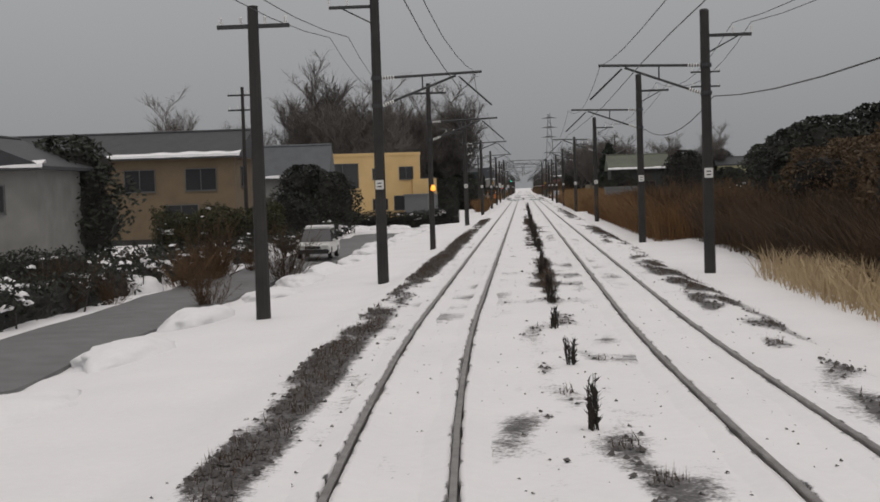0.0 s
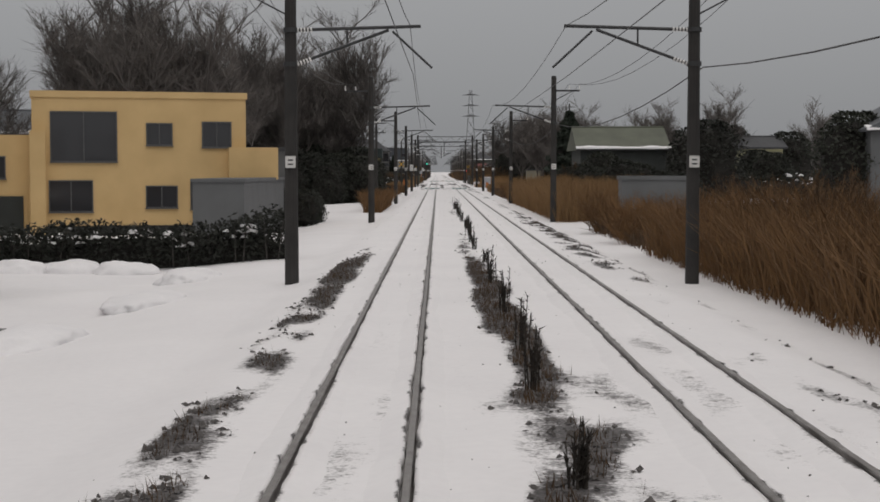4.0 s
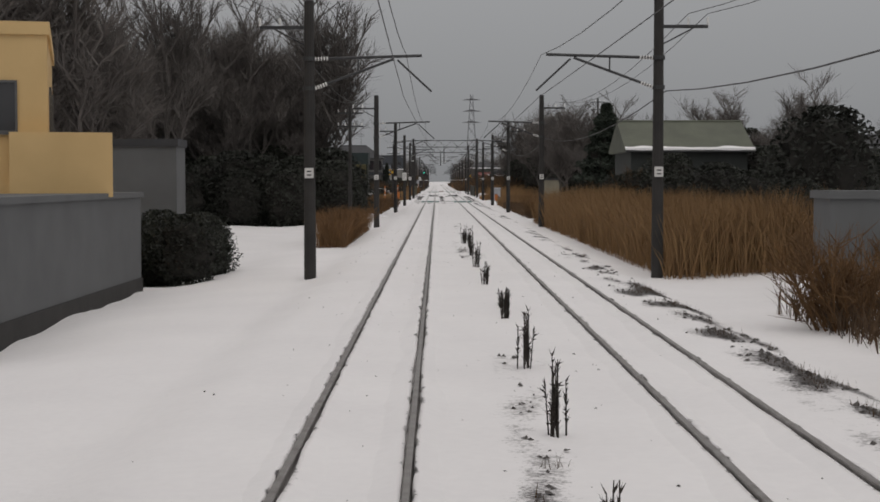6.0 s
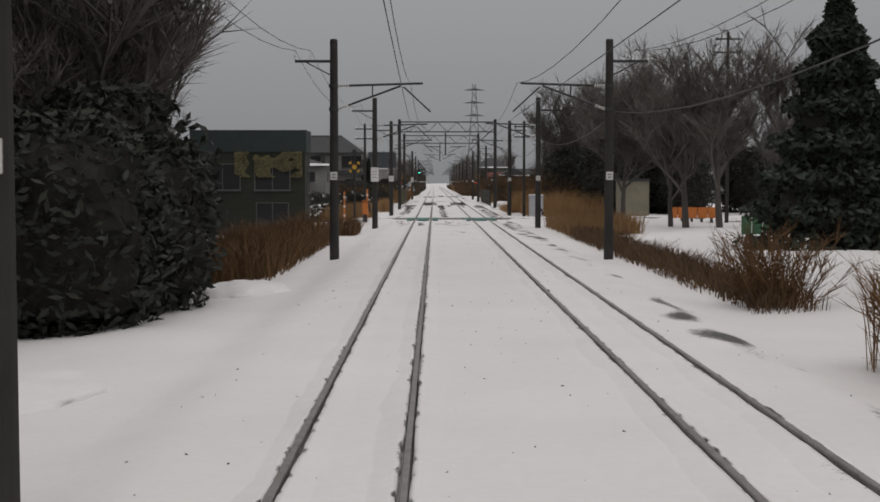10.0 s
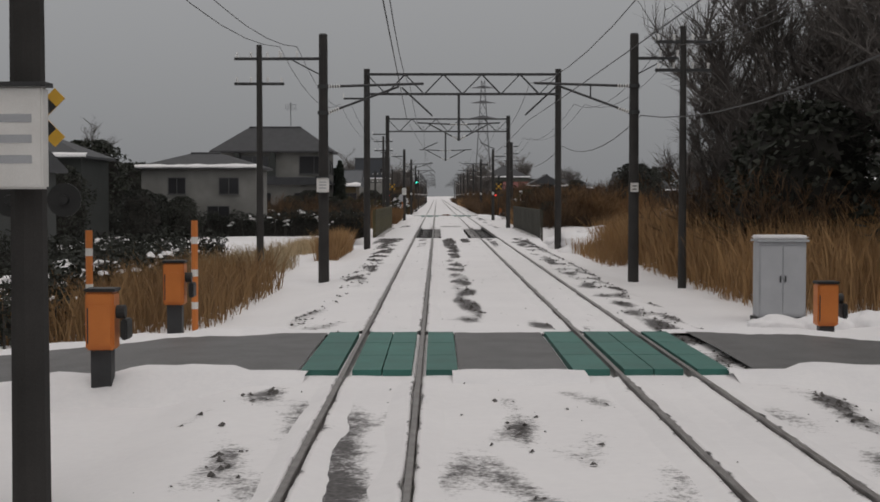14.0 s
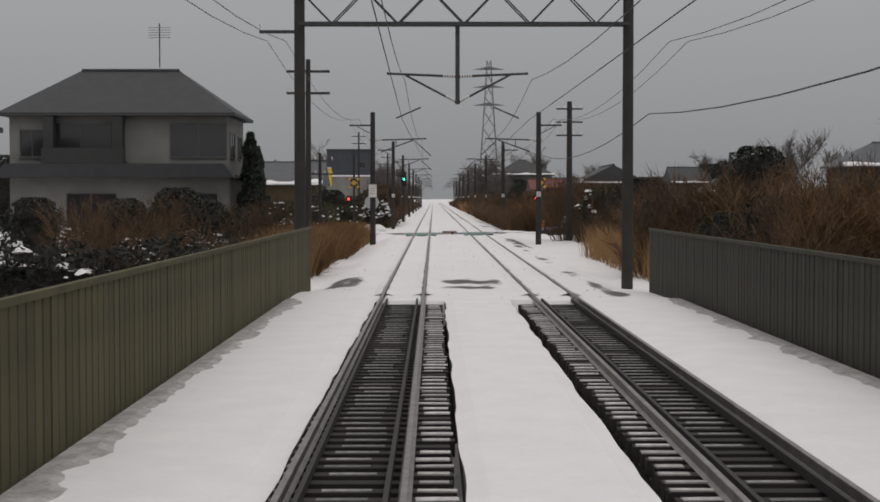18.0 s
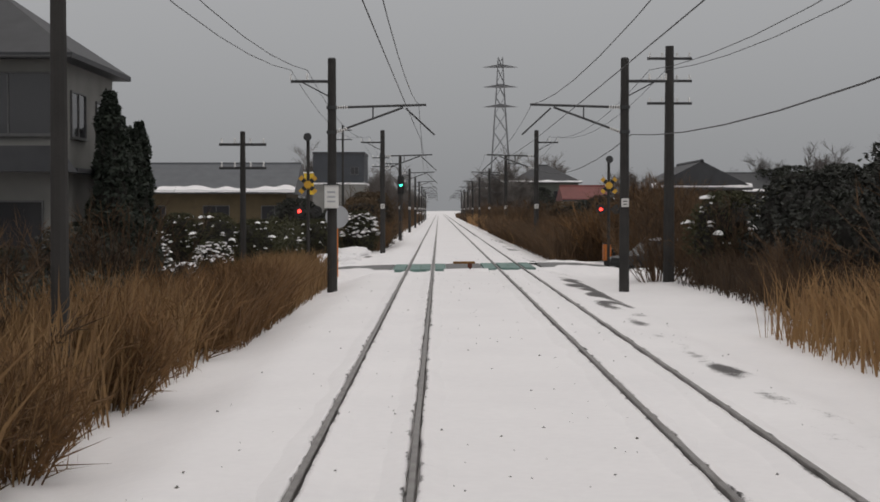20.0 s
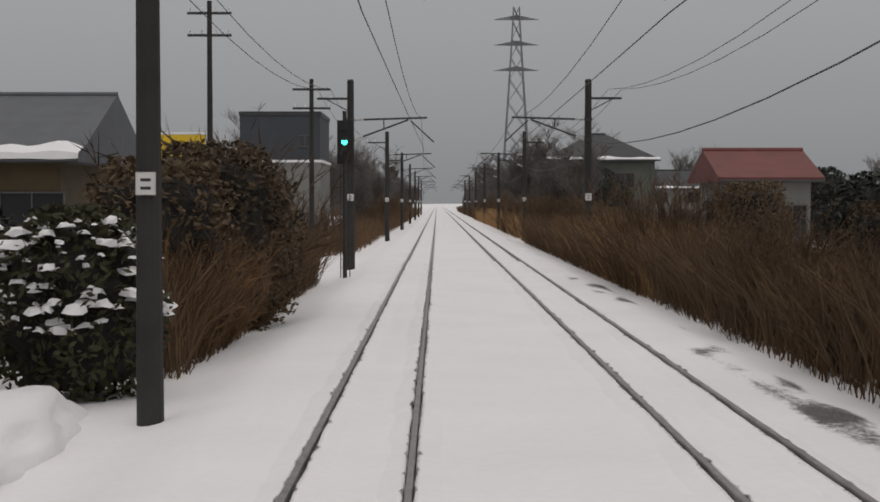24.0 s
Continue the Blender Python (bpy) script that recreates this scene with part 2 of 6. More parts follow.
def ground_z(x, y):
    """Height of the snow: the bed, its shoulders, the ditches and verges beyond."""
    z = -0.1
    if x < -2.6:
        z -= 0.3 * smooth(-2.6, -4.2, x) + 0.35 * smooth(-5.0, -9.0, x)
    if x > 5.0:
        z -= 0.25 * smooth(5.0, 6.4, x)
        z += 0.25 * smooth(7.5, 12, x)
    if -4.5 < x < 6.8:
        z += (-0.1 - z) * smooth(10, 3, min(abs(y - BRIDGE[0]), abs(y - BRIDGE[1])))
    if -6 < x < -3.4:
        z -= 0.45 * max(0.0, 1 - abs(x + 4.5) / 0.8) * smooth(482, 485, y) * (1 - smooth(492, 496, y))
    far = smooth(3.0, 8.0, abs(x - 1.2) - 3.0)
    z += far * 0.28 * noise.noise((x * 0.22, y * 0.16, 3.1)) + far * 0.08 * noise.noise((x * 0.9, y * 0.8, 7.7))
    z += 0.03 * noise.noise((x * 0.8, y * 0.35, 1.7)) + 0.012 * noise.noise((x * 2.3, y * 1.3, 5.7))
    for c in (OWN, OTHER):
        for r in (c - GAUGE, c + GAUGE):
            z -= 0.045 * max(0.0, 1 - max(0.0, abs(x - r) - 0.042) / 0.035)
    return z


def bare_amount(x, y):
    """How far the gravel shows through: strips beside and between the tracks, thick at first, then in patches."""
    v = 0.0
    n = noise.noise((x * 0.6, y * 0.06, 11.3))
    early = 1 - smooth(110, 150, y)
    k = noise.noise((x * 1.6, y * 0.5, 4.9))

    def strip(mid, half, amount):
        return max(0.0, amount) * min(1.0, max(0.0, 1.6 - abs(x - mid) / half))
    v = max(v, strip(-2.55, 0.42, (0.70 + 0.7 * n + 0.5 * k) * early))
    v = max(v, strip(1.2, 0.45, (0.5 + 0.9 * n + 0.5 * k) * early))
    v = max(v, strip(0.75, 0.35, (0.42 + 0.8 * n + 0.5 * k) * smooth(318, 325, y) * (1 - smooth(376, 380, y))))
    v = max(v, strip(1.2, 0.6, (0.11 + 0.8 * n + 0.3 * k) * (1 - smooth(190, 230, y))))
    if y < 125 and -2.3 < x < 5.2:
        v = max(v, (0.22 + 0.3 * k + 0.25 * n) * (1 - smooth(100, 125, y)))
    lively = max(1 - smooth(165, 195, y), smooth(262, 290, y) * (1 - 0.7 * smooth(350, 362, y)) * (1 - smooth(379, 382, y)))
    v = max(v, strip(5.2, 0.5 + 0.2 * lively, 0.2 + 0.16 * lively + 0.5 * n + 0.6 * k))
    v = max(v, strip(OWN, 0.3, (0.42 + 0.5 * k) * smooth(360, 368, y) * (1 - smooth(381, 382, y))))
    v = max(v, strip(OTHER, 0.35, (0.5 + 0.5 * k) * smooth(355, 368, y) * (1 - smooth(381, 382, y))))
    v = max(v, strip(1.3, 0.35, (0.27 + 0.5 * k) * smooth(192, 196, y) * (1 - smooth(211, 213, y))))
    v = max(v, strip(0.8, 0.35, (0.42 + 0.9 * k) * smooth(299, 300.5, y) * (1 - smooth(304, 306, y))))
    v = max(v, strip(-2.9, 0.5, (0.3 + 0.9 * n + 0.4 * k) * smooth(300, 330, y) * (1 - smooth(370, 374, y))))
    v = max(v, strip(-3.0, 0.75, (0.7 + 0.6 * k) * smooth(371, 373, y) * (1 - smooth(379, 381, y))))
    v = max(v, strip(0.8, 0.22, (0.62 + 0.9 * k) * smooth(366, 368, y) * (1 - smooth(379, 381, y))))
    v = max(v, strip(1.75, 0.24, (0.72 + 0.8 * k) * smooth(371, 373, y) * (1 - smooth(380, 381, y))))
    v = max(v, strip(-2.9, 0.5, (0.75 + 0.5 * k) * smooth(413, 415, y) * (1 - smooth(419, 421, y))))
    v = max(v, strip(1.2, 0.8, (0.55 + 0.9 * k) * smooth(412, 414, y) * (1 - smooth(418, 420, y))))
    v = max(v, strip(-4.4, 0.35, (0.85 + 0.8 * k) * smooth(483, 485, y) * (1 - smooth(492, 494, y))))
    v = max(v, strip(-4.5, 0.3, (0.5 + 0.9 * k) * smooth(502, 503, y) * (1 - smooth(505, 507, y))))
    v = max(v, strip(1.3, 1.4, (0.25 + 0.6 * k) * (1 - smooth(25, 45, y))))
    v = max(v, strip(1.25, 0.55, (0.2 + 0.5 * k) * smooth(276, 278, y) * (1 - smooth(288, 291, y))))
    if -3.4 < x < 6.2:
        churned = smooth(294, 298, y) * (1 - smooth(307, 309, y)) + smooth(316, 317, y) * (1 - smooth(318, 322, y))
        v = max(v, (0.22 + 0.55 * k + 0.3 * n) * churned)
    v = max(v, strip(5.1, 0.8, (0.44 + 0.6 * k + 0.4 * n) * smooth(268, 290, y) * (1 - smooth(372, 380, y))))
    v = max(v, strip(0.78, 0.3, (0.5 + 0.5 * k + 0.3 * n) * smooth(316, 320, y) * (1 - smooth(368, 376, y))))
    v = max(v, strip(-2.6, 0.45, (0.48 + 0.6 * k + 0.3 * n) * smooth(326, 334, y) * (1 - smooth(372, 378, y))))
    v = max(v, strip(5.2, 0.6, (0.26 + 0.6 * k + 0.4 * n) * smooth(440, 452, y) * (1 - smooth(474, 478, y))))
    v = max(v, strip(1.5, 1.1, (0.3 + 0.8 * k + 0.5 * n) * smooth(84, 90, y) * (1 - smooth(100, 106, y))))
    for c in (OWN, OTHER):
        for r in (c - GAUGE, c + GAUGE):
            w = 0.03 + 0.03 * noise.noise((r * 3, y * 0.9, 6.1))
            v = max(v, 0.42 * max(0.0, 1 - max(0.0, abs(x - r) - w) / 0.045))
    return v


def build_ground():
    xs = [-3000, -1200, -500, -200, -120, -80, -55, -40, -30, -24, -19, -15, -12]
    xs += [-10 + 0.5 * k for k in range(12)]
    xs += [-4.75, -4.25]
    xs += [-4 + 0.125 * k for k in range(80)]
    xs += [6 + 0.4 * k for k in range(16)]
    for c in (OWN, OTHER):
        for r in (c - GAUGE, c + GAUGE):
            xs = [v for v in xs if abs(v - r) > 0.14] + [r - 0.13, r - 0.08, r - 0.06, r - 0.042, r, r + 0.042, r + 0.06, r + 0.08, r + 0.13]
    xs.sort()
    xs += [12.6, 14, 16, 19, 23, 28, 35, 45, 60, 85, 120, 200, 500, 1200, 3000]
    ys = [-2000, -500, -150, -60, -30, -15, -8, -4] + [0.6 * k for k in range(940)]
    ys += [566, 570, 575, 582, 590, 600, 615, 635, 660, 690, 730, 780, 850, 950, 1100, 1400, 1900, 2800, 4500]
    verts, bare = [], []
    for y in ys:
        for x in xs:
            z = ground_z(x, y) if abs(x) < 300 else -0.7
            if BRIDGE[0] < y < BRIDGE[1] and -7 < x < 10:
                z = -4.6
            elif BRIDGE[0] - 5 < y < BRIDGE[1] + 5 and (-7 < x < -4.6 or 7.2 < x < 10):
                z -= 4.0 * smooth(5, 0, min(abs(y - BRIDGE[0]), abs(y - BRIDGE[1])))
            verts.append((x + (bend(y) if abs(x) < 300 and y > -100 else 0), y, z))
            bare.append(bare_amount(x, y) if -6 < x < 8 and -10 < y < 700 else 0.0)
    nx = len(xs)
    faces = [(j * nx + i, j * nx + i + 1, (j + 1) * nx + i + 1, (j + 1) * nx + i) for j in range(len(ys) - 1) for i in range(nx - 1)]
    me = mesh_of("ground", verts, faces, SNOW_GROUND)
    at = me.attributes.new("bare", "FLOAT", "POINT")
    at.data.foreach_set("value", bare)
    me.polygons.foreach_set("use_smooth", [True] * len(faces))
    tagged(new("ground", me), "snow-covered ground with bare gravel strips along the tracks", "ground", kind="structure")


build_ground()


def build_track(centre, name):
    tr = thing(name, "railway track with dark steel rails sunk in snow", "railway track", kind="structure")
    for s in (-1, 1):
        prof = [(-0.065, -0.15), (-0.02, -0.12), (-0.012, -0.045), (-0.034, -0.03), (-0.034, -0.006), (-0.026, 0), (0.026, 0), (0.034, -0.006), (0.034, -0.03), (0.012, -0.045), (0.02, -0.12), (0.065, -0.15)]
        verts, faces = [], []
        ys = [-40 + 4 * k for k in range(25)] + [80 + 60 * k for k in range(20)]
        for y in ys:
            verts += [(centre + s * GAUGE + px + bend(y), y, pz) for px, pz in prof]
        n = len(prof)
        for j in range(len(ys) - 1):
            faces += [(j * n + k, j * n + (k + 1) % n, (j + 1) * n + (k + 1) % n, (j + 1) * n + k) for k in range(n)]
        ob = new("rail", mesh_of("rail", verts, faces, STEEL))
        ob.parent = tr


build_track(OWN, "track_own")
build_track(OTHER, "track_other")


def build_lips():
    """Ragged crusts of wet snow that reach up to the rail heads on both sides."""
    for c in (OWN, OTHER):
        for r in (c - GAUGE, c + GAUGE):
            vs, fs, dirt = [], [], []
            for side in (-1, 1):
                run = False
                for q in range(3950):
                    y = 6 + 0.14 * q
                    if BRIDGE[0] - 2.5 < y < BRIDGE[1] + 2.5 or abs(y - 312.2) < 3.6 or abs(y - 478.6 - 0.42 * r) < 3.8:
                        run = False
                        continue
                    n1 = noise.noise((r * 3 + side, y * 0.9, 2.2))
                    n2 = noise.noise((r * 5 + side * 2, y * 2.6, 8.1)) + 0.4 * noise.noise((r * 7 - side, y * 7.0, 1.1))
                    a = max(0.037, 0.052 + 0.03 * n1 + 0.022 * n2)
                    b = bend(y)
                    k = len(vs)
                    for off, z in ((a, -0.12), (a + 0.012, -0.035 + 0.02 * n2), (a + 0.07, -0.045 + 0.02 * n1), (a + 0.4, -0.135)):
                        vs.append((r + b + side * off, y, z))
                    dirt += [0.45, 0.34 + 0.45 * n2, 0.14 + 0.3 * n1, 0.0]
                    if run:
                        fs += [(k - 4 + j, k + j, k + 1 + j, k - 3 + j) for j in range(3)]
                    run = True
            me = mesh_of("rail_slush", vs, fs, SNOW_GROUND)
            me.attributes.new("bare", "FLOAT", "POINT").data.foreach_set("value", dirt)
            me.polygons.foreach_set("use_smooth", [True] * len(fs))
            tagged(new("rail_slush", me), "ragged crust of wet snow along a rail", "snow", kind="stuff")


build_lips()


# ---- overhead line ----
LEFT_POLE, RIGHT_POLE = -3.9, 6.8
STATIONS = [2, 48, 75, 121, 168, 218, 262, 301, 337.5, 463.5, 511.8, 558, 606, 654, 702, 750, 800, 850]
GANTRIES = [369, 416.8]


def insulator(parent, a, b, r=0.07):
    """A string of ribbed discs from a to b."""
    bm = bmesh.new()
    a, b = Vector(a), Vector(b)
    for k in range(5):
        p, q = a.lerp(b, k / 5), a.lerp(b, (k + 0.6) / 5)
        rod(p, q, r, r * 0.55, 8, bm)
    part("insulator", bm, WHITE, parent, "pale ribbed porcelain insulator")


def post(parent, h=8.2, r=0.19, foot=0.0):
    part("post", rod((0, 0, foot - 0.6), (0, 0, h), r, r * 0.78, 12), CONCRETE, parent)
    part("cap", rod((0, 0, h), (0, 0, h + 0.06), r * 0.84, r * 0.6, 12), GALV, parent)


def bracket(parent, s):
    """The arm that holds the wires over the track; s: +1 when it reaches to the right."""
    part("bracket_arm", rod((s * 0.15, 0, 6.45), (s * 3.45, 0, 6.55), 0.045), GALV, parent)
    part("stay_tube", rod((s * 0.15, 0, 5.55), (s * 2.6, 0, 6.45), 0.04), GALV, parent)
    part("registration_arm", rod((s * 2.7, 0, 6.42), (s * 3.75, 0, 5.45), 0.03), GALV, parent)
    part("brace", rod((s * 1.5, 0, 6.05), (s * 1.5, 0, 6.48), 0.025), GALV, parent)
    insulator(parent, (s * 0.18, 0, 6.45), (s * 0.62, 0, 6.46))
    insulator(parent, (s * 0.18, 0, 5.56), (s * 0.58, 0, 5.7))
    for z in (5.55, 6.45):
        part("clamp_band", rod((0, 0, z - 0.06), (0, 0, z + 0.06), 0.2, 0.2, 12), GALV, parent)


def feeder_arm(parent, s, z=7.4, length=1.5):
    part("cross_arm", box(min(0, s * length), max(0, s * length), -0.05, 0.05, z - 0.05, z + 0.05), GALV, parent)
    part("arm_brace", rod((0, 0, z - 0.6), (s * length * 0.7, 0, z - 0.05), 0.022), GALV, parent)
    for k in (0.6, 1.0):
        insulator(parent, (s * length * k, 0, z + 0.05), (s * length * k, 0, z + 0.3), 0.05)


def make_pole(s, label, h=8.2):
    p = thing("overhead_line_pole", label, "utility pole", group="overhead line poles beside the railway")
    post(p, h)
    bracket(p, s)
    feeder_arm(p, -s, h - 0.8)
    plate = part("number_plate", box(-0.14, 0.14, -0.225, -0.205, 2.8, 3.12, edge=0.01), WHITE, p, "small white enamel plate")
    for k in range(2):
        part("plate_mark", box(-0.07, 0.07, -0.229, -0.226, 2.88 + 0.11 * k, 2.92 + 0.11 * k), GALV, plate)
    return p


left_pole = make_pole(1, "dark concrete overhead line pole with bracket arm over the track")
right_pole = make_pole(-1, "dark concrete overhead line pole among brush with bracket arm")
tall_pole = make_pole(1, "tall dark concrete overhead line pole beside the street", 9.6)
tall_pole.matrix_basis = pose(LEFT_POLE + bend(48), 48, ground_z(LEFT_POLE, 48) + 0.3)
for k, y in enumerate(STATIONS):
    for src, x in ((left_pole, LEFT_POLE), (right_pole, RIGHT_POLE)):
        m = pose(x + bend(y), y, ground_z(x, y) + 0.3)
        if k == 0:
            src.matrix_basis = m
        elif y not in (48, 75) or src is right_pole:
            copy_thing(src, m)


def make_gantry(y, shift=0.0):
    g = thing("portal_gantry", "dark lattice portal gantry spanning both tracks", "gantry", (shift, y, 0), group="portal gantries over the tracks")
    for x in (LEFT_POLE, RIGHT_POLE):
        part("post", rod((x, 0, -0.7), (x, 0, 9.7), 0.19, 0.17, 12), CONCRETE, g)
    for z in (8.3, 9.4):
        for yy in (-0.25, 0.25):
            part("chord", box(LEFT_POLE, RIGHT_POLE, yy - 0.04, yy + 0.04, z - 0.05, z + 0.05), GALV, g)
    n = 10
    for k in range(n):
        a = LEFT_POLE + (RIGHT_POLE - LEFT_POLE) * k / n
        b = LEFT_POLE + (RIGHT_POLE - LEFT_POLE) * (k + 1) / n
        for yy in (-0.25, 0.25):
            part("lattice_bar", rod((a, yy, 8.3 if k % 2 else 9.4), (b, yy, 9.4 if k % 2 else 8.3), 0.026, n=6), GALV, g)
    mid = 1.24
    part("hanger", box(mid - 0.07, mid + 0.07, -0.07, 0.07, 5.7, 8.3), GALV, g)
    for s in (-1, 1):
        part("bracket_arm", rod((mid, 0, 6.6), (mid + s * 2.3, 0, 6.7), 0.04), GALV, g)
        part("stay_tube", rod((mid, 0, 5.75), (mid + s * 1.7, 0, 6.65), 0.035), GALV, g)
        part("registration_arm", rod((mid + s * 1.2, 0, 5.6), (mid + s * 2.0, 0, 5.25), 0.025), GALV, g)
        insulator(g, (mid + s * 0.1, 0, 6.6), (mid + s * 0.5, 0, 6.62))
        insulator(g, (mid + s * 0.1, 0, 5.8), (mid + s * 0.4, 0, 5.97))
    feeder = LEFT_POLE - 1.3
    part("cross_arm", box(feeder, LEFT_POLE, -0.05, 0.05, 8.0, 8.1), GALV, g)
    insulator(g, (feeder, 0, 8.1), (feeder, 0, 8.35), 0.05)
    return g


for y in GANTRIES:
    make_gantry(y, -0.45 if y > 400 else 0.0)

SPANS = sorted(STATIONS + GANTRIES)


def wire(name, label, x, z, sag, r=0.011, zig=0.0):
    w = []
    for k in range(len(SPANS) - 1):
        a, b = SPANS[k], SPANS[k + 1]
        for j in range(8):
            t = j / 8
            y = a + (b - a) * t
            xx = x + bend(y) + zig * (1 - 2 * t) * (1 if k % 2 else -1)
            w.append((xx, y, z - 4 * sag * t * (1 - t)))
    bm = bmesh.new()
    rings = []
    for p in w:
        rings.append([bm.verts.new((p[0] + r * math.cos(c), p[1], p[2] + r * math.sin(c))) for c in (0.5, 2.6, 4.7)])
    for a, b in zip(rings, rings[1:]):
        for k in range(3):
            bm.faces.new((a[k], a[(k + 1) % 3], b[(k + 1) % 3], b[k]))
    me = bpy.data.meshes.new(name)
    bm.to_mesh(me)
    bm.free()
    me.materials.append(WIRE)
    tagged(new(name, me), label, "overhead wire", "overhead line wires")


for c in (OWN, OTHER):
    wire("contact_wire", "dark contact wire strung above the track", c, 5.2, 0.03, zig=0.18)
    wire("messenger_wire", "dark sagging messenger wire strung above the track", c, 6.5, 0.7, zig=0.1)
for x, z in ((LEFT_POLE - 1.5, 7.75), (LEFT_POLE - 0.9, 7.75), (RIGHT_POLE + 1.5, 7.75), (RIGHT_POLE + 0.9, 7.75)):
    wire("feeder_wire", "dark sagging feeder wire along the pole tops", x, z, 0.9, 0.012)
wire("signal_cable", "thick dark cable sagging along the poles", RIGHT_POLE + 0.25, 5.4, 0.7, 0.02)


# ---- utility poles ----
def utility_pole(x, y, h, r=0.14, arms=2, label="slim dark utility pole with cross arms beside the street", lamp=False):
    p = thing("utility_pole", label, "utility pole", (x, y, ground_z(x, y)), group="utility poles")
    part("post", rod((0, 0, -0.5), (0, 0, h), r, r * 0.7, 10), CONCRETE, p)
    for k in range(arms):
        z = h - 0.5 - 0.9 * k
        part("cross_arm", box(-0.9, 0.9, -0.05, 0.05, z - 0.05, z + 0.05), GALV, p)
        for xx in (-0.8, -0.3, 0.3, 0.8):
            insulator(p, (xx, 0, z + 0.05), (xx, 0, z + 0.25), 0.05)
    if lamp:
        part("lamp_arm", rod((0, 0, 3.05), (0.15, -0.3, 3.2), 0.025), GALV, p)
        part("amber_lamp", rod((0.12, -0.45, 3.05), (0.12, -0.3, 3.2), 0.12, 0.09, 12), AMBER_LAMP, p, "glowing amber lamp")
    return p


amber_pole = utility_pole(-3.85, 74, 8.4, 0.15, 1, "concrete pole with bracket arm and amber lamp", lamp=True)
bracket(amber_pole, 1)
utility_pole(-5.75, 36, 7.75, 0.19, 1)
utility_pole(-16, 88, 10)
utility_pole(-5.9, 223, 8.2)
utility_pole(-6.4, 340, 8.6)
utility_pole(-5.2, 430, 8.8)
utility_pole(-7.5, 466, 6.3)
utility_pole(-9.3, 552, 11.6)
utility_pole(-6.0, 562, 9.0)
utility_pole(12.3, 92, 10)
utility_pole(20, 305, 13)
utility_pole(7.9, 334, 8.4)
utility_pole(9.3, 469, 9.5, 0.24, 3, "stout dark utility pole with cross arms beside the level crossing")

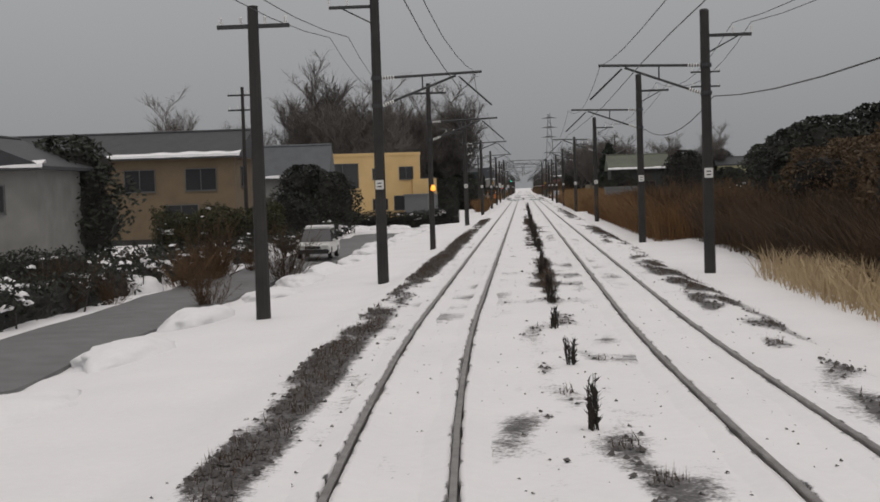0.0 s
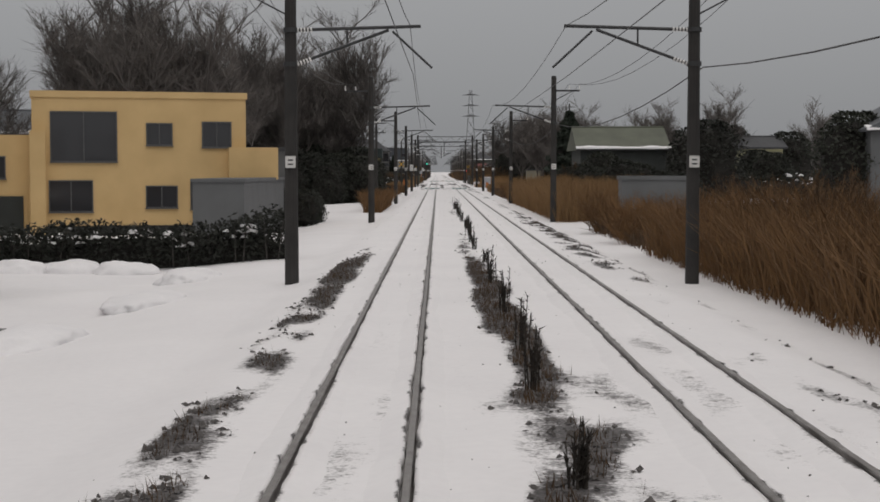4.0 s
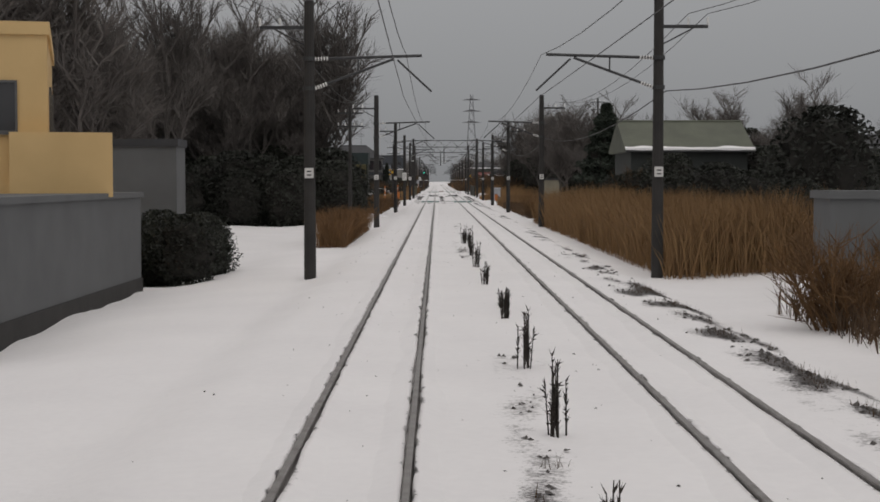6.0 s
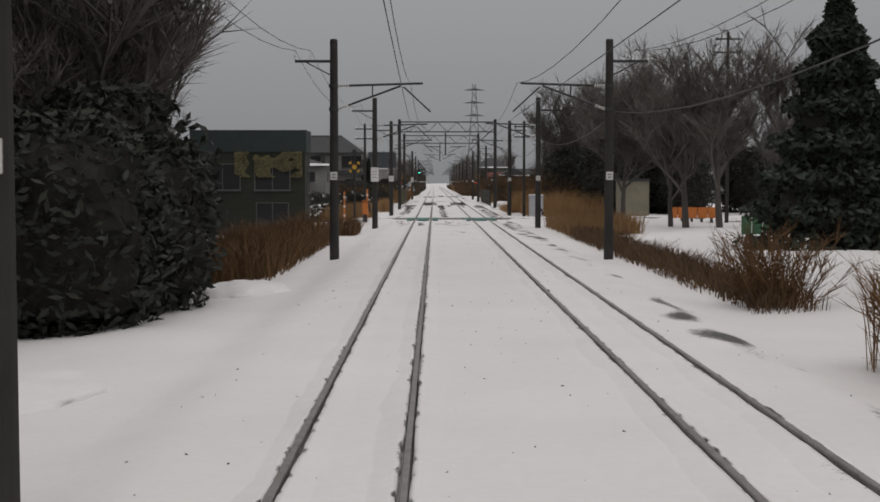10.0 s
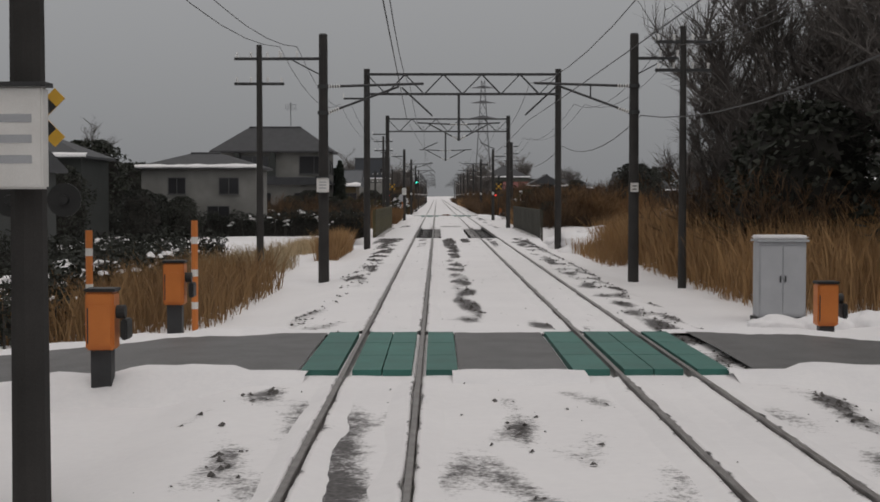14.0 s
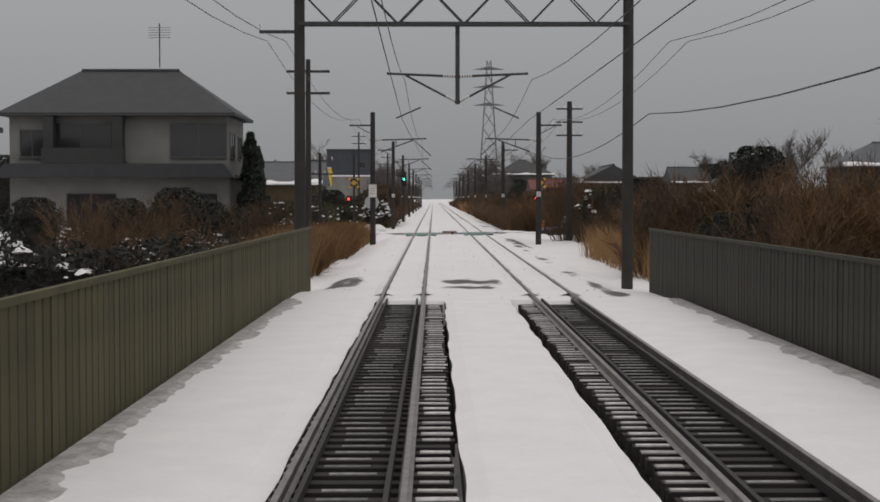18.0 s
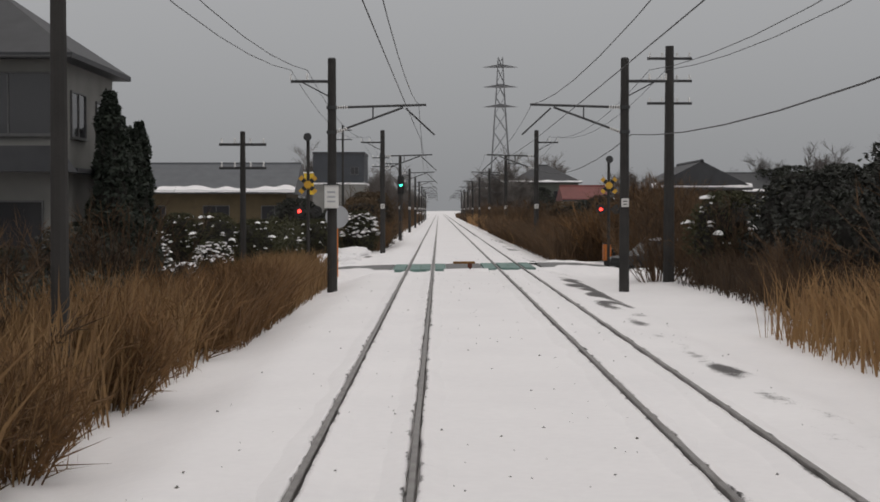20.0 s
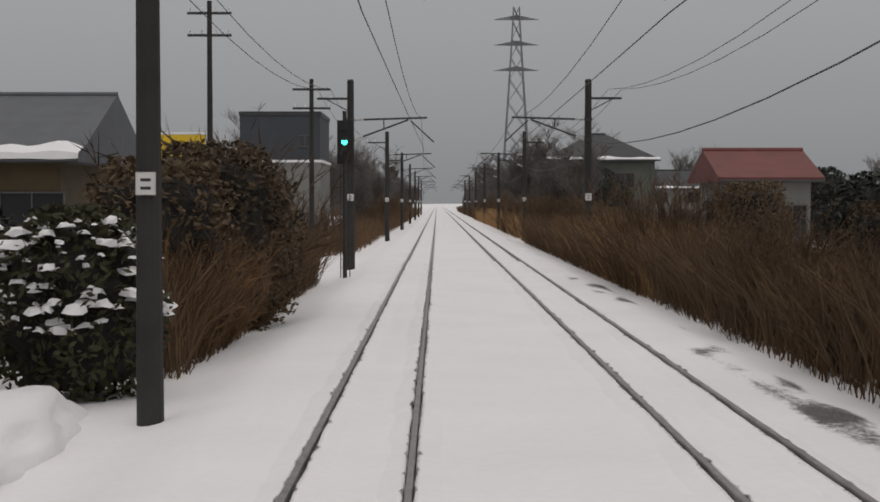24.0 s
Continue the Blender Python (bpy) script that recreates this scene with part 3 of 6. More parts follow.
# ---- bridge ----
def build_bridge():
    b = thing("railway_bridge", "open-deck railway bridge with dark timber sleepers and snowy walkways", "bridge")
    y0, y1 = BRIDGE
    for c in (OWN, OTHER):
        for s in (-1, 1):
            part("girder", box(c + s * 0.9 - 0.12, c + s * 0.9 + 0.12, y0 - 0.6, y1 + 0.6, -1.7, -0.33), GIRDER, b)
        part("deck_plate", box(c - 0.75, c + 0.75, y0 - 0.6, y1 + 0.6, -0.75, -0.62), GIRDER, b)
        for s in (-1, 1):
            part("guard_rail", box(c + s * 0.4 - 0.025, c + s * 0.4 + 0.025, y0 - 0.6, y1 + 0.6, -0.14, -0.04), GIRDER, b)
    sleeper = mesh_of("sleeper", *box_data(-1.05, 1.05, -0.1, 0.1, -0.33, -0.15), TIMBER)
    cap = mesh_of("sleeper_snow", *box_data(-0.32, 0.32, -0.085, 0.05, -0.15, -0.135), mat("dirty_snow", (0.6, 0.585, 0.58), (0.22, 0.21, 0.205), scale=5, rough=0.7, per=0.3))
    slush = mesh_of("slush", *box_data(-0.24, 0.24, -0.06, 0.05, -0.15, -0.143), mat("grey_slush", (0.3, 0.295, 0.295), (0.05, 0.047, 0.046), scale=9, rough=0.6, per=0.4))
    k = 0
    y = y0 + 0.1
    while y < y1:
        for c in (OWN, OTHER):
            shared("sleeper", sleeper, b, pose(c + random.uniform(-0.03, 0.03), y, 0, 0, 0, random.uniform(-0.5, 0.5)))
            for e in (-0.85, 0.85):
                if random.random() < 0.92:
                    ends = shared("snow_on_sleeper", cap, b, pose(c + e + random.uniform(-0.03, 0.03), y + random.uniform(-0.02, 0.02), 0, 0, 0, random.uniform(-4, 4)))
                    ends.scale = (random.uniform(0.45, 0.66), random.uniform(0.8, 1.25), random.uniform(0.98, 1.02))
            if random.random() < 0.25:
                continue
            shared("slush_on_sleeper", slush, b, pose(c + random.uniform(-0.08, 0.08), y + random.uniform(-0.02, 0.02), 0))
        y += 0.42
        k += 1
    for x0, x1, nm in ((-4.1, -1.52, "walkway"), (0.3, 2.05, "walkway"), (4.0, 6.6, "walkway")):
        part(nm, box(x0, x1, y0 - 0.5, y1 + 0.5, -0.4, -0.12), GIRDER, b)
        bm = bmesh.new()
        bmesh.ops.create_grid(bm, x_segments=8, y_segments=60, size=0.5)
        for v in bm.verts:
            e = 1 - max(abs(v.co.x), 0) * 2
            wob = 0.05 * noise.noise((v.co.y * 26, v.co.x, x0))
            v.co = Vector((x0 + (v.co.x + 0.5) * (x1 - x0) + (wob if abs(v.co.x) > 0.45 else 0), y0 - 3.0 + (v.co.y + 0.5) * (y1 - y0 + 6.0),
                           -0.10 + 0.05 * min(1, e * 4) + 0.02 * noise.noise((v.co.x * 3, v.co.y * 20, 2)) - 0.16 * smooth(0.44, 0.5, abs(v.co.y))))
        part("snow_cover", bm, SNOW, b)
    edge_slush = mat("trodden_slush", (0.56, 0.54, 0.53), (0.2, 0.19, 0.185), scale=3.0, rough=0.65, bump=0.6, fine=20)
    for x0, side in ((-3.9, 1), (6.6, -1)):
        vs, fs = [], []
        for k in range(120):
            y = y0 - 0.4 + (y1 - y0 + 0.8) * k / 119
            w = 0.5 + 0.3 * noise.noise((y * 0.7, side, 3.3)) + 0.2 * noise.noise((y * 2.6, side, 9.3))
            vs += [(x0, y, -0.03), (x0 + side * w * 0.5, y, -0.015 + 0.03 * noise.noise((y * 2, side, 1))), (x0 + side * w, y, -0.09)]
            if k:
                q = 3 * k
                fs += [(q - 3 + j, q + j, q + 1 + j, q - 2 + j) for j in range(2)]
        shared("edge_slush", mesh_of("edge_slush", vs, fs, edge_slush), b, Matrix())
    for s, x, ya, yb in ((-1, -3.95, 381, 416), (1, 6.68, 381, 414)):
        f = thing("bridge_parapet", "olive corrugated steel parapet wall along the bridge", "parapet", (0, 0, 0), group="bridge parapets")
        n = int((yb - ya) / 0.3)
        # the right wall takes the shaded copy of the olive
        paint = OLIVE if s < 0 else OLIVE_SHADED
        for k in range(n):
            yy = ya + 0.3 * k
            shared("panel", PANEL if s < 0 else PANEL_SHADED, f, pose(x + random.uniform(-0.006, 0.006), yy, random.uniform(-0.01, 0.01)))
        for k in range(int((yb - ya) / 3) + 1):
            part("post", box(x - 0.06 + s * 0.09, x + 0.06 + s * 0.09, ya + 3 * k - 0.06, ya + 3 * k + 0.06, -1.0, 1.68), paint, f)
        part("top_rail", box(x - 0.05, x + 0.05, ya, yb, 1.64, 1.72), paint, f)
    for y in (y0 - 0.5, y1):
        part("abutment", box(-4.6, 6.9, y, y + 0.5, -4.7, -0.75), CONCRETE, b)


def box_data(x0, x1, y0, y1, z0, z1):
    vs = [(x, y, z) for z in (z0, z1) for x, y in ((x0, y0), (x1, y0), (x1, y1), (x0, y1))]
    return vs, [(3, 2, 1, 0), (4, 5, 6, 7), (0, 1, 5, 4), (1, 2, 6, 5), (2, 3, 7, 6), (3, 0, 4, 7)]


# OLIVE darkened for the right parapet: its shaded side put into the colour.
OLIVE_SHADED = mat("parapet_olive_shaded", (0.05, 0.047, 0.03), (0.022, 0.02, 0.014), scale=1.4, rough=0.75, bump=0.3, per=0.2)
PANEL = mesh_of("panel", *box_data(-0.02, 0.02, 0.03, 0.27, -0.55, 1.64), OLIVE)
PANEL_SHADED = mesh_of("panel", *box_data(-0.02, 0.02, 0.03, 0.27, -0.55, 1.64), OLIVE_SHADED)
build_bridge()


# ---- level crossings ----
def crossing(y, depth, skew, name, panel):
    """A road across both tracks; skew: metres along the line for each metre across it."""
    r = thing(name, "dark wet asphalt road across the tracks with green panels", "level crossing", kind="structure")
    xs = [-45, -30, -20, -14, -10, -7, -5, -3.2, -2.1]
    runs = [xs, [0.34, 1.2, 2.0], [4.85, 6, 7, 9, 12, 16, 24, 40]]

    def top(x):
        return max(ground_z(x, y) + 0.06, -0.02 - 0.1 * max(0, abs(x - 1.2) - 5.5)) if abs(x - 1.2) > 4 else -0.015
    for run in runs:
        vs, fs = [], []
        for x in run:
            w = depth / 2 * (1 + (0.12 if abs(x) > 6 else 0) * noise.noise((x, y, 5)))
            for yy, dz in ((-w, -0.5), (-w, 0), (0, 0.02), (w, 0), (w, -0.5)):
                vs.append((x, y + skew * x + yy, top(x) + dz))
        for k in range(len(run) - 1):
            fs += [(5 * k + j, 5 * k + 5 + j, 5 * k + 6 + j, 5 * k + 1 + j) for j in range(4)]
        ob = new("roadway", mesh_of("roadway", vs, fs, ASPHALT))
        ob.parent = r
    for c in (OWN, OTHER):
        for a, b in ((-1.24, -0.66), (-0.46, 0.0), (0.0, 0.46), (0.66, 1.16)):
            for k in range(3):
                ya = y + skew * (c + (a + b) / 2) - depth / 2 + depth * k / 3
                part("green_panel", box(c + a + 0.01, c + b - 0.01, ya + 0.015, ya + depth / 3 - 0.015, -0.2, -0.004), panel, r, "painted green crossing panel" if k == 0 else "")


def berms(y, depth, skew, seed):
    """Ragged snow lying over both edges of a crossing road, clear of the rails."""
    rails = sorted(c + s * GAUGE for c in (OWN, OTHER) for s in (-1, 1))
    cuts = [-30, rails[0] - 0.55, rails[1] + 0.5, rails[2] - 0.5, rails[3] + 0.55, 30]
    for side in (-1, 1):
        vs, fs = [], []
        for x0, x1 in zip(cuts[::2], cuts[1::2]):
            n = max(4, int((x1 - x0) / 0.22))
            for k in range(n + 1):
                x = x0 + (x1 - x0) * k / n
                near = abs(x - 1.2) < 4.2
                lip = 0.32 + 0.5 * noise.noise((x * 0.9, seed, side)) + 0.3 * noise.noise((x * 3.1, seed, side + 4))
                e = y + skew * x + side * depth / 2
                zr = (-0.015 if near else max(ground_z(x, y) + 0.06, -0.02 - 0.1 * max(0, abs(x - 1.2) - 5.5)))
                hump = (0.02 if near else 0.1 + 0.08 * noise.noise((x * 1.3, seed, 8))) * min(1.0, 0.2 + 2 * min(x - x0, x1 - x))
                vs += [(x, e - side * lip * (0.5 if near else 1), zr - 0.02), (x, e - side * lip * 0.2 + side * 0.08, zr + hump), (x, e + side * 0.5, zr + hump * 0.5), (x, e + side * 1.3, ground_z(x, e) - 0.05)]
                if k:
                    q = len(vs) - 8
                    fs += [(q + j, q + 4 + j, q + 5 + j, q + 1 + j) for j in range(3)]
        me = mesh_of("snow_berm", vs, fs, SNOW)
        me.polygons.foreach_set("use_smooth", [True] * len(fs))
        tagged(new("snow_berm", me), "ragged ridge of snow along the road edge", "snow", "snow along the crossing roads")


berms(312.2, 6.2, 0.02, 3)
berms(478.6, 6.6, 0.42, 9)
crossing(312.2, 6.2, 0.02, "road_first_crossing", GREEN_PANEL)
crossing(478.6, 6.6, 0.42, "road_second_crossing", WORN_PANEL)


def crossing_signal(x, y, h, lit, face=-1):
    s = thing("crossing_signal", "crossing warning signal with yellow crossed boards" + (" and lit red lamp" if lit else ""), "crossing signal", (x, y, ground_z(x, y)), group="crossing signals")
    part("post", rod((0, 0, -0.3), (0, 0, h), 0.075, 0.07, 10), CONCRETE, s)
    for a in (45, -45):
        bm = box(-0.48, 0.48, -0.015, 0.015, -0.1, 0.1)
        bmesh.ops.transform(bm, matrix=pose(0, -0.1 - (0.02 if a > 0 else 0), 4.15, 0, a, 0), verts=bm.verts)
        board = part("crossed_board", bm, YELLOW, s, "yellow crossed warning board")
        for k in (-0.24, 0.24):
            bm = box(k - 0.075, k + 0.075, -0.022, -0.016, -0.1, 0.1)
            bmesh.ops.transform(bm, matrix=pose(0, -0.1 - (0.02 if a > 0 else 0), 4.15, 0, a, 0), verts=bm.verts)
            part("stripe", bm, BLACK, board)
    part("lamp_bar", box(-0.5, 0.5, -0.05, 0.05, 2.95, 3.05), GALV, s)
    for k, xx in enumerate((-0.38, 0.38)):
        disc = part("lamp_board", rod((xx, -0.06, 3.0), (xx, -0.09, 3.0), 0.24, 0.24, 16), BLACK, s, "round black backing board")
        part("lamp_lens", rod((xx, -0.1, 3.0), (xx, -0.16, 3.0), 0.08, 0.065, 12), RED_LAMP if lit and k == 0 else BLACK, disc, "lit red lamp" if lit and k == 0 else "")
    part("speaker", rod((0, -0.05, h), (0, -0.3, h), 0.09, 0.18, 12), GALV, s)
    return s


def gate_machine(x, y, lift=0.0):
    g = thing("gate_machine", "orange crossing gate machine box on a post", "gate machine", (x, y, ground_z(x, y)), group="gate machines at the crossings")
    u = lift
    part("pedestal", box(-0.15, 0.15, -0.12, 0.12, -0.2, 0.35 + u), GALV, g)
    part("body", box(-0.21, 0.21, -0.2, 0.2, 0.35 + u, 1.2 + u, edge=0.03), ORANGE, g)
    part("hood", box(-0.23, 0.23, -0.22, 0.22, 1.2 + u, 1.25 + u, edge=0.015), BLACK, g)
    part("door", box(-0.16, 0.16, -0.215, -0.2, 0.42 + u, 1.0 + u), ORANGE, g)
    part("hinge", rod((-0.17, -0.21, 0.45 + u), (-0.17, -0.21, 0.97 + u), 0.012, n=6), GALV, g)
    part("pivot", rod((0.2, 0, 0.9 + u), (0.34, 0, 0.9 + u), 0.1, 0.1, 12), BLACK, g)
    part("counterweight", box(0.3, 0.4, -0.2, 0.2, 0.5 + u, 0.8 + u, edge=0.02), BLACK, g)
    return g


def marker_post(x, y, h=2.5):
    p = thing("marker_post", "orange and white banded marker post at the crossing", "marker post", (x, y, ground_z(x, y)), group="marker posts at the crossings")
    part("base", rod((0, 0, -0.1), (0, 0, 0.08), 0.2, 0.16, 12), BLACK, p)
    part("post", rod((0, 0, 0.08), (0, 0, h), 0.07, 0.07, 10), ORANGE, p)
    for k in range(3):
        part("band", rod((0, 0, 0.6 + 0.7 * k), (0, 0, 0.75 + 0.7 * k), 0.074, 0.074, 10), WHITE, p)


crossing_signal(-5.6, 307.6, 5.2, False)
crossing_signal(-5.65, 473.3, 6.2, True)
crossing_signal(8.2, 480.5, 5.4, True)
for gx, gy, gl in ((-4.9, 308.4, 0.42), (-5.3, 316.6, 0.5), (7.9, 316.6, 0), (8.6, 484.6, 0)):
    gate_machine(gx, gy, gl)
marker_post(-5.2, 318.4)
marker_post(-6.8, 315.6)


def cabinet(x, y, w, d, h, label):
    c = thing("equipment_cabinet", label, "cabinet", (x, y, ground_z(x, y)))
    part("plinth", box(-w / 2 - 0.05, w / 2 + 0.05, -d / 2 - 0.05, d / 2 + 0.05, -0.3, 0.12), CONCRETE, c)
    part("body", box(-w / 2, w / 2, -d / 2, d / 2, 0.12, h, edge=0.02), CABINET, c)
    for s in (-1, 1):
        dr = part("door", box(min(0.01 * s, s * (w / 2 - 0.03)), max(0.01 * s, s * (w / 2 - 0.03)), -d / 2 - 0.02, -d / 2, 0.2, h - 0.1), CABINET, c)
        part("handle", box(s * 0.06 - 0.015, s * 0.06 + 0.015, -d / 2 - 0.05, -d / 2 - 0.02, h * 0.5, h * 0.5 + 0.15), GALV, dr)
    part("roof", box(-w / 2 - 0.05, w / 2 + 0.05, -d / 2 - 0.08, d / 2 + 0.05, h, h + 0.05), CABINET, c)
    part("snow_cap", box(-w / 2 - 0.04, w / 2 + 0.04, -d / 2 - 0.06, d / 2 + 0.04, h + 0.05, h + 0.15, edge=0.04), SNOW, c)


cabinet(8.1, 321.5, 1.1, 0.7, 1.9, "pale grey steel equipment cabinet beside the crossing")


# ---- colour light signal ----
def signal(x, y, lamp_z, lit):
    s = thing("railway_signal", "tall black railway signal showing a green light", "railway signal", (x, y, 0))
    part("post", rod((0, 0, -0.8), (0, 0, lamp_z + 1.2), 0.09, 0.08, 10), CONCRETE, s)
    head = part("signal_head", box(-0.22, 0.22, -0.12, 0.1, lamp_z - 0.75, lamp_z + 0.75, edge=0.08), BLACK, s, "black signal head")
    part("backboard", box(-0.3, 0.3, 0.1, 0.12, lamp_z - 0.85, lamp_z + 0.85, edge=0.01), BLACK, s)
    for k in range(3):
        z = lamp_z + 0.42 - 0.42 * k
        part("lens", rod((0, -0.12, z), (0, -0.16, z), 0.11, 0.1, 14), GREEN_LAMP if k == lit else BLACK, head, "lit green lens" if k == lit else "")
        part("lens_hood", rod((0, -0.13, z + 0.13), (0, -0.4, z + 0.13), 0.1, 0.1, 8), BLACK, head)
    part("ladder_rail", rod((-0.18, 0.25, -0.3), (-0.18, 0.25, lamp_z), 0.02, n=6), GALV, s)
    part("ladder_rail", rod((0.18, 0.25, -0.3), (0.18, 0.25, lamp_z), 0.02, n=6), GALV, s)
    for k in range(14):
        part("rung", rod((-0.18, 0.25, 0.1 + 0.33 * k), (0.18, 0.25, 0.1 + 0.33 * k), 0.015, n=6), GALV, s)


signal(-3.6, 549, 5.0, 1)


# ---- buildings ----
def window(parent, x, z, w, h, y, axis="front", s=1, bars=1):
    """A window on the face y (front) or on the side wall (axis 'side', where x is then along the wall and y the wall's place)."""
    def put(a0, a1, d0, d1, z0, z1, bm=None):
        d0, d1 = min(d0, d1), max(d0, d1)
        return box(a0, a1, y + d0, y + d1, z0, z1, bm) if axis == "front" else box(y + d0, y + d1, a0, a1, z0, z1, bm)
    o = -1 if axis == "front" else s
    t = 0.06
    bm = put(x - w / 2 - t, x + w / 2 + t, 0, o * 0.07, z - t, z)
    put(x - w / 2 - t, x + w / 2 + t, 0, o * 0.07, z + h, z + h + t, bm)
    put(x - w / 2 - t, x - w / 2, 0, o * 0.07, z, z + h, bm)
    put(x + w / 2, x + w / 2 + t, 0, o * 0.07, z, z + h, bm)
    for k in range(bars):
        c = x - w / 2 + w * (k + 1) / (bars + 1)
        put(c - 0.025, c + 0.025, o * 0.02, o * 0.06, z, z + h, bm)
    win = part("window", bm, WINDOW_FRAME, parent)
    part("pane", put(x - w / 2, x + w / 2, o * 0.003, o * 0.02, z, z + h), WINDOW_GLASS, win)
    part("sill", put(x - w / 2 - 0.1, x + w / 2 + 0.1, 0, o * 0.13, z - t - 0.05, z - t), WINDOW_FRAME, win)
    return win


def snow_strip(parent, x0, x1, y, z, d=0.6, h=0.16, seed=0.0):
    """Snow left along an eave, uneven at its lower edge."""
    bm = bmesh.new()
    n = max(4, int((x1 - x0) / 0.35))
    rows = []
    for k in range(n + 1):
        x = x0 + (x1 - x0) * k / n
        f = 0.6 + 0.5 * noise.noise((x * 0.7, seed, 4.4))
        rows.append([bm.verts.new((x, y - 0.06 * f, z - 0.1 * f)), bm.verts.new((x, y, z + h * f)), bm.verts.new((x, y + d * f, z + h * f + d * f * 0.35)), bm.verts.new((x, y + d * f, z + d * 0.2))])
    for a, b in zip(rows, rows[1:]):
        for j in range(3):
            bm.faces.new((a[j], b[j], b[j + 1], a[j + 1]))
    bmesh.ops.recalc_face_normals(bm, faces=bm.faces)
    part("snow", bm, SNOW, parent, "melting snow along the eave")


def house(label, x0, x1, y0, y1, eave, ridge, wall, roof, kind="gable_x", windows=(), sides=(), snow=1.0, base=None, over=0.5, cat="house", group=""):
    """A house; gable_x: the ridge runs along x, gable_y: along y, hip: four slopes, flat: a parapet roof."""
    b = -1.0 if base is None else base
    h = thing("house", label, cat, (0, 0, 0), group=group)
    cx, cy = (x0 + x1) / 2, (y0 + y1) / 2
    part("wall", box(x0, x1, y0, y1, b, eave), wall, h)
    part("foundation", box(x0 - 0.04, x1 + 0.04, y0 - 0.04, y1 + 0.04, b, b + 0.7), CONCRETE, h)
    bm = bmesh.new()
    a0, a1, b0, b1 = x0 - over, x1 + over, y0 - over, y1 + over
    if kind == "flat":
        box(a0 + over - 0.08, a1 - over + 0.08, b0 + over - 0.08, b1 - over + 0.08, eave, ridge, bm)
    else:
        ins = min(a1 - a0, b1 - b0) / 2
        if kind == "gable_x":
            top = [(a0, cy), (a1, cy)]
        elif kind == "gable_y":
            top = [(cx, b0), (cx, b1)]
        elif a1 - a0 > b1 - b0:
            top = [(a0 + ins * 0.9, cy), (a1 - ins * 0.9, cy)]
        else:
            top = [(cx, b0 + ins * 0.9), (cx, b1 - ins * 0.9)]
        lo = [bm.verts.new((x, y, eave - 0.12)) for x, y in ((a0, b0), (a1, b0), (a1, b1), (a0, b1))]
        mid = [bm.verts.new((x, y, eave + 0.06)) for x, y in ((a0, b0), (a1, b0), (a1, b1), (a0, b1))]
        r = [bm.verts.new((*p, ridge)) for p in top]
        bm.faces.new(lo[::-1])
        for k in range(4):
            bm.faces.new((lo[k], lo[(k + 1) % 4], mid[(k + 1) % 4], mid[k]))
        if kind == "gable_y" or (kind == "hip" and a1 - a0 <= b1 - b0):
            for f in ((mid[0], mid[1], r[0]), (mid[1], mid[2], r[1], r[0]), (mid[2], mid[3], r[1]), (mid[3], mid[0], r[0], r[1])):
                bm.faces.new(f)
        else:
            for f in ((mid[0], mid[1], r[1], r[0]), (mid[1], mid[2], r[1]), (mid[2], mid[3], r[0], r[1]), (mid[3], mid[0], r[0])):
                bm.faces.new(f)
    part("roof", bm, roof, h)
    if kind != "flat":
        part("gutter", rod((a0, b0 - 0.05, eave - 0.1), (a1, b0 - 0.05, eave - 0.1), 0.06, n=8), GALV, h)
        part("ridge_cap", rod((*top[0], ridge), (*top[1], ridge), 0.12, n=8), roof, h)
    if snow:
        snow_strip(h, a0, a1, b0, eave + 0.06, 0.7 * snow, 0.14 * snow, x0)
    for x, z, w, hh in windows:
        window(h, x, z, w, hh, y0)
    for s, yy, z, w, hh in sides:
        window(h, yy, z, w, hh, x1 if s > 0 else x0, "side", s)
    return h


# cream yellow house and its garage
yh = house("cream yellow two-storey flat-roofed house with small dark windows", -22, -10.6, 163, 174, 6.6, 6.95, YELLOW_WALL, YELLOW_WALL, "flat",
           windows=((-12.2, 4.0, 1.5, 1.3), (-15.3, 4.1, 1.3, 1.1), (-19.3, 3.2, 3.4, 2.6), (-12.4, 0.6, 2.4, 1.5), (-15.2, 0.7, 1.6, 1.1), (-20.0, 0.5, 2.2, 1.6)),
           sides=((1, 166.5, 4.1, 1.3, 1.2), (1, 170.5, 4.1, 1.3, 1.2)), snow=False)
yh.matrix_basis = Matrix.Translation((-10.6, 163, 0)) @ Matrix.Rotation(radians(14), 4, "Z") @ Matrix.Translation((10.6, -163, 0))
part("annex", box(-25.6, -22, 163.8, 172, -1, 4.6), YELLOW_WALL, yh)
part("balcony", box(-11.6, -8.9, 162.4, 168.4, 2.2, 3.95), YELLOW_WALL, yh, "projecting cream yellow balcony box")
window(yh, -24.2, 2.3, 1.5, 1.1, 163.8)
# Dark sheet on the solid wall: shade of the open garage put into colour.
part("garage_opening", box(-25.2, -22.5, 163.72, 163.797, -1, 1.3), DARK_WALL, yh, "dark sheet standing for a shaded garage opening")
part("gatepost", box(-22.1, -21.3, 162.2, 163, -1, 4.8), YELLOW_WALL, yh)
gr = house("low grey garage with plain siding under the balcony", -11.4, -9.0, 150, 167.5, 2.15, 2.3, GREY_WALL, GREY_WALL, "flat", snow=False, cat="garage")
house("small grey block building behind the garage", -15.5, -10.3, 181, 183, 4.0, 4.3, GREY_WALL, ROOF_DARK, "flat", snow=False)
TAN_WALL = mat("tan_render", (0.17, 0.125, 0.075), (0.11, 0.08, 0.05), scale=0.8, rough=0.85)
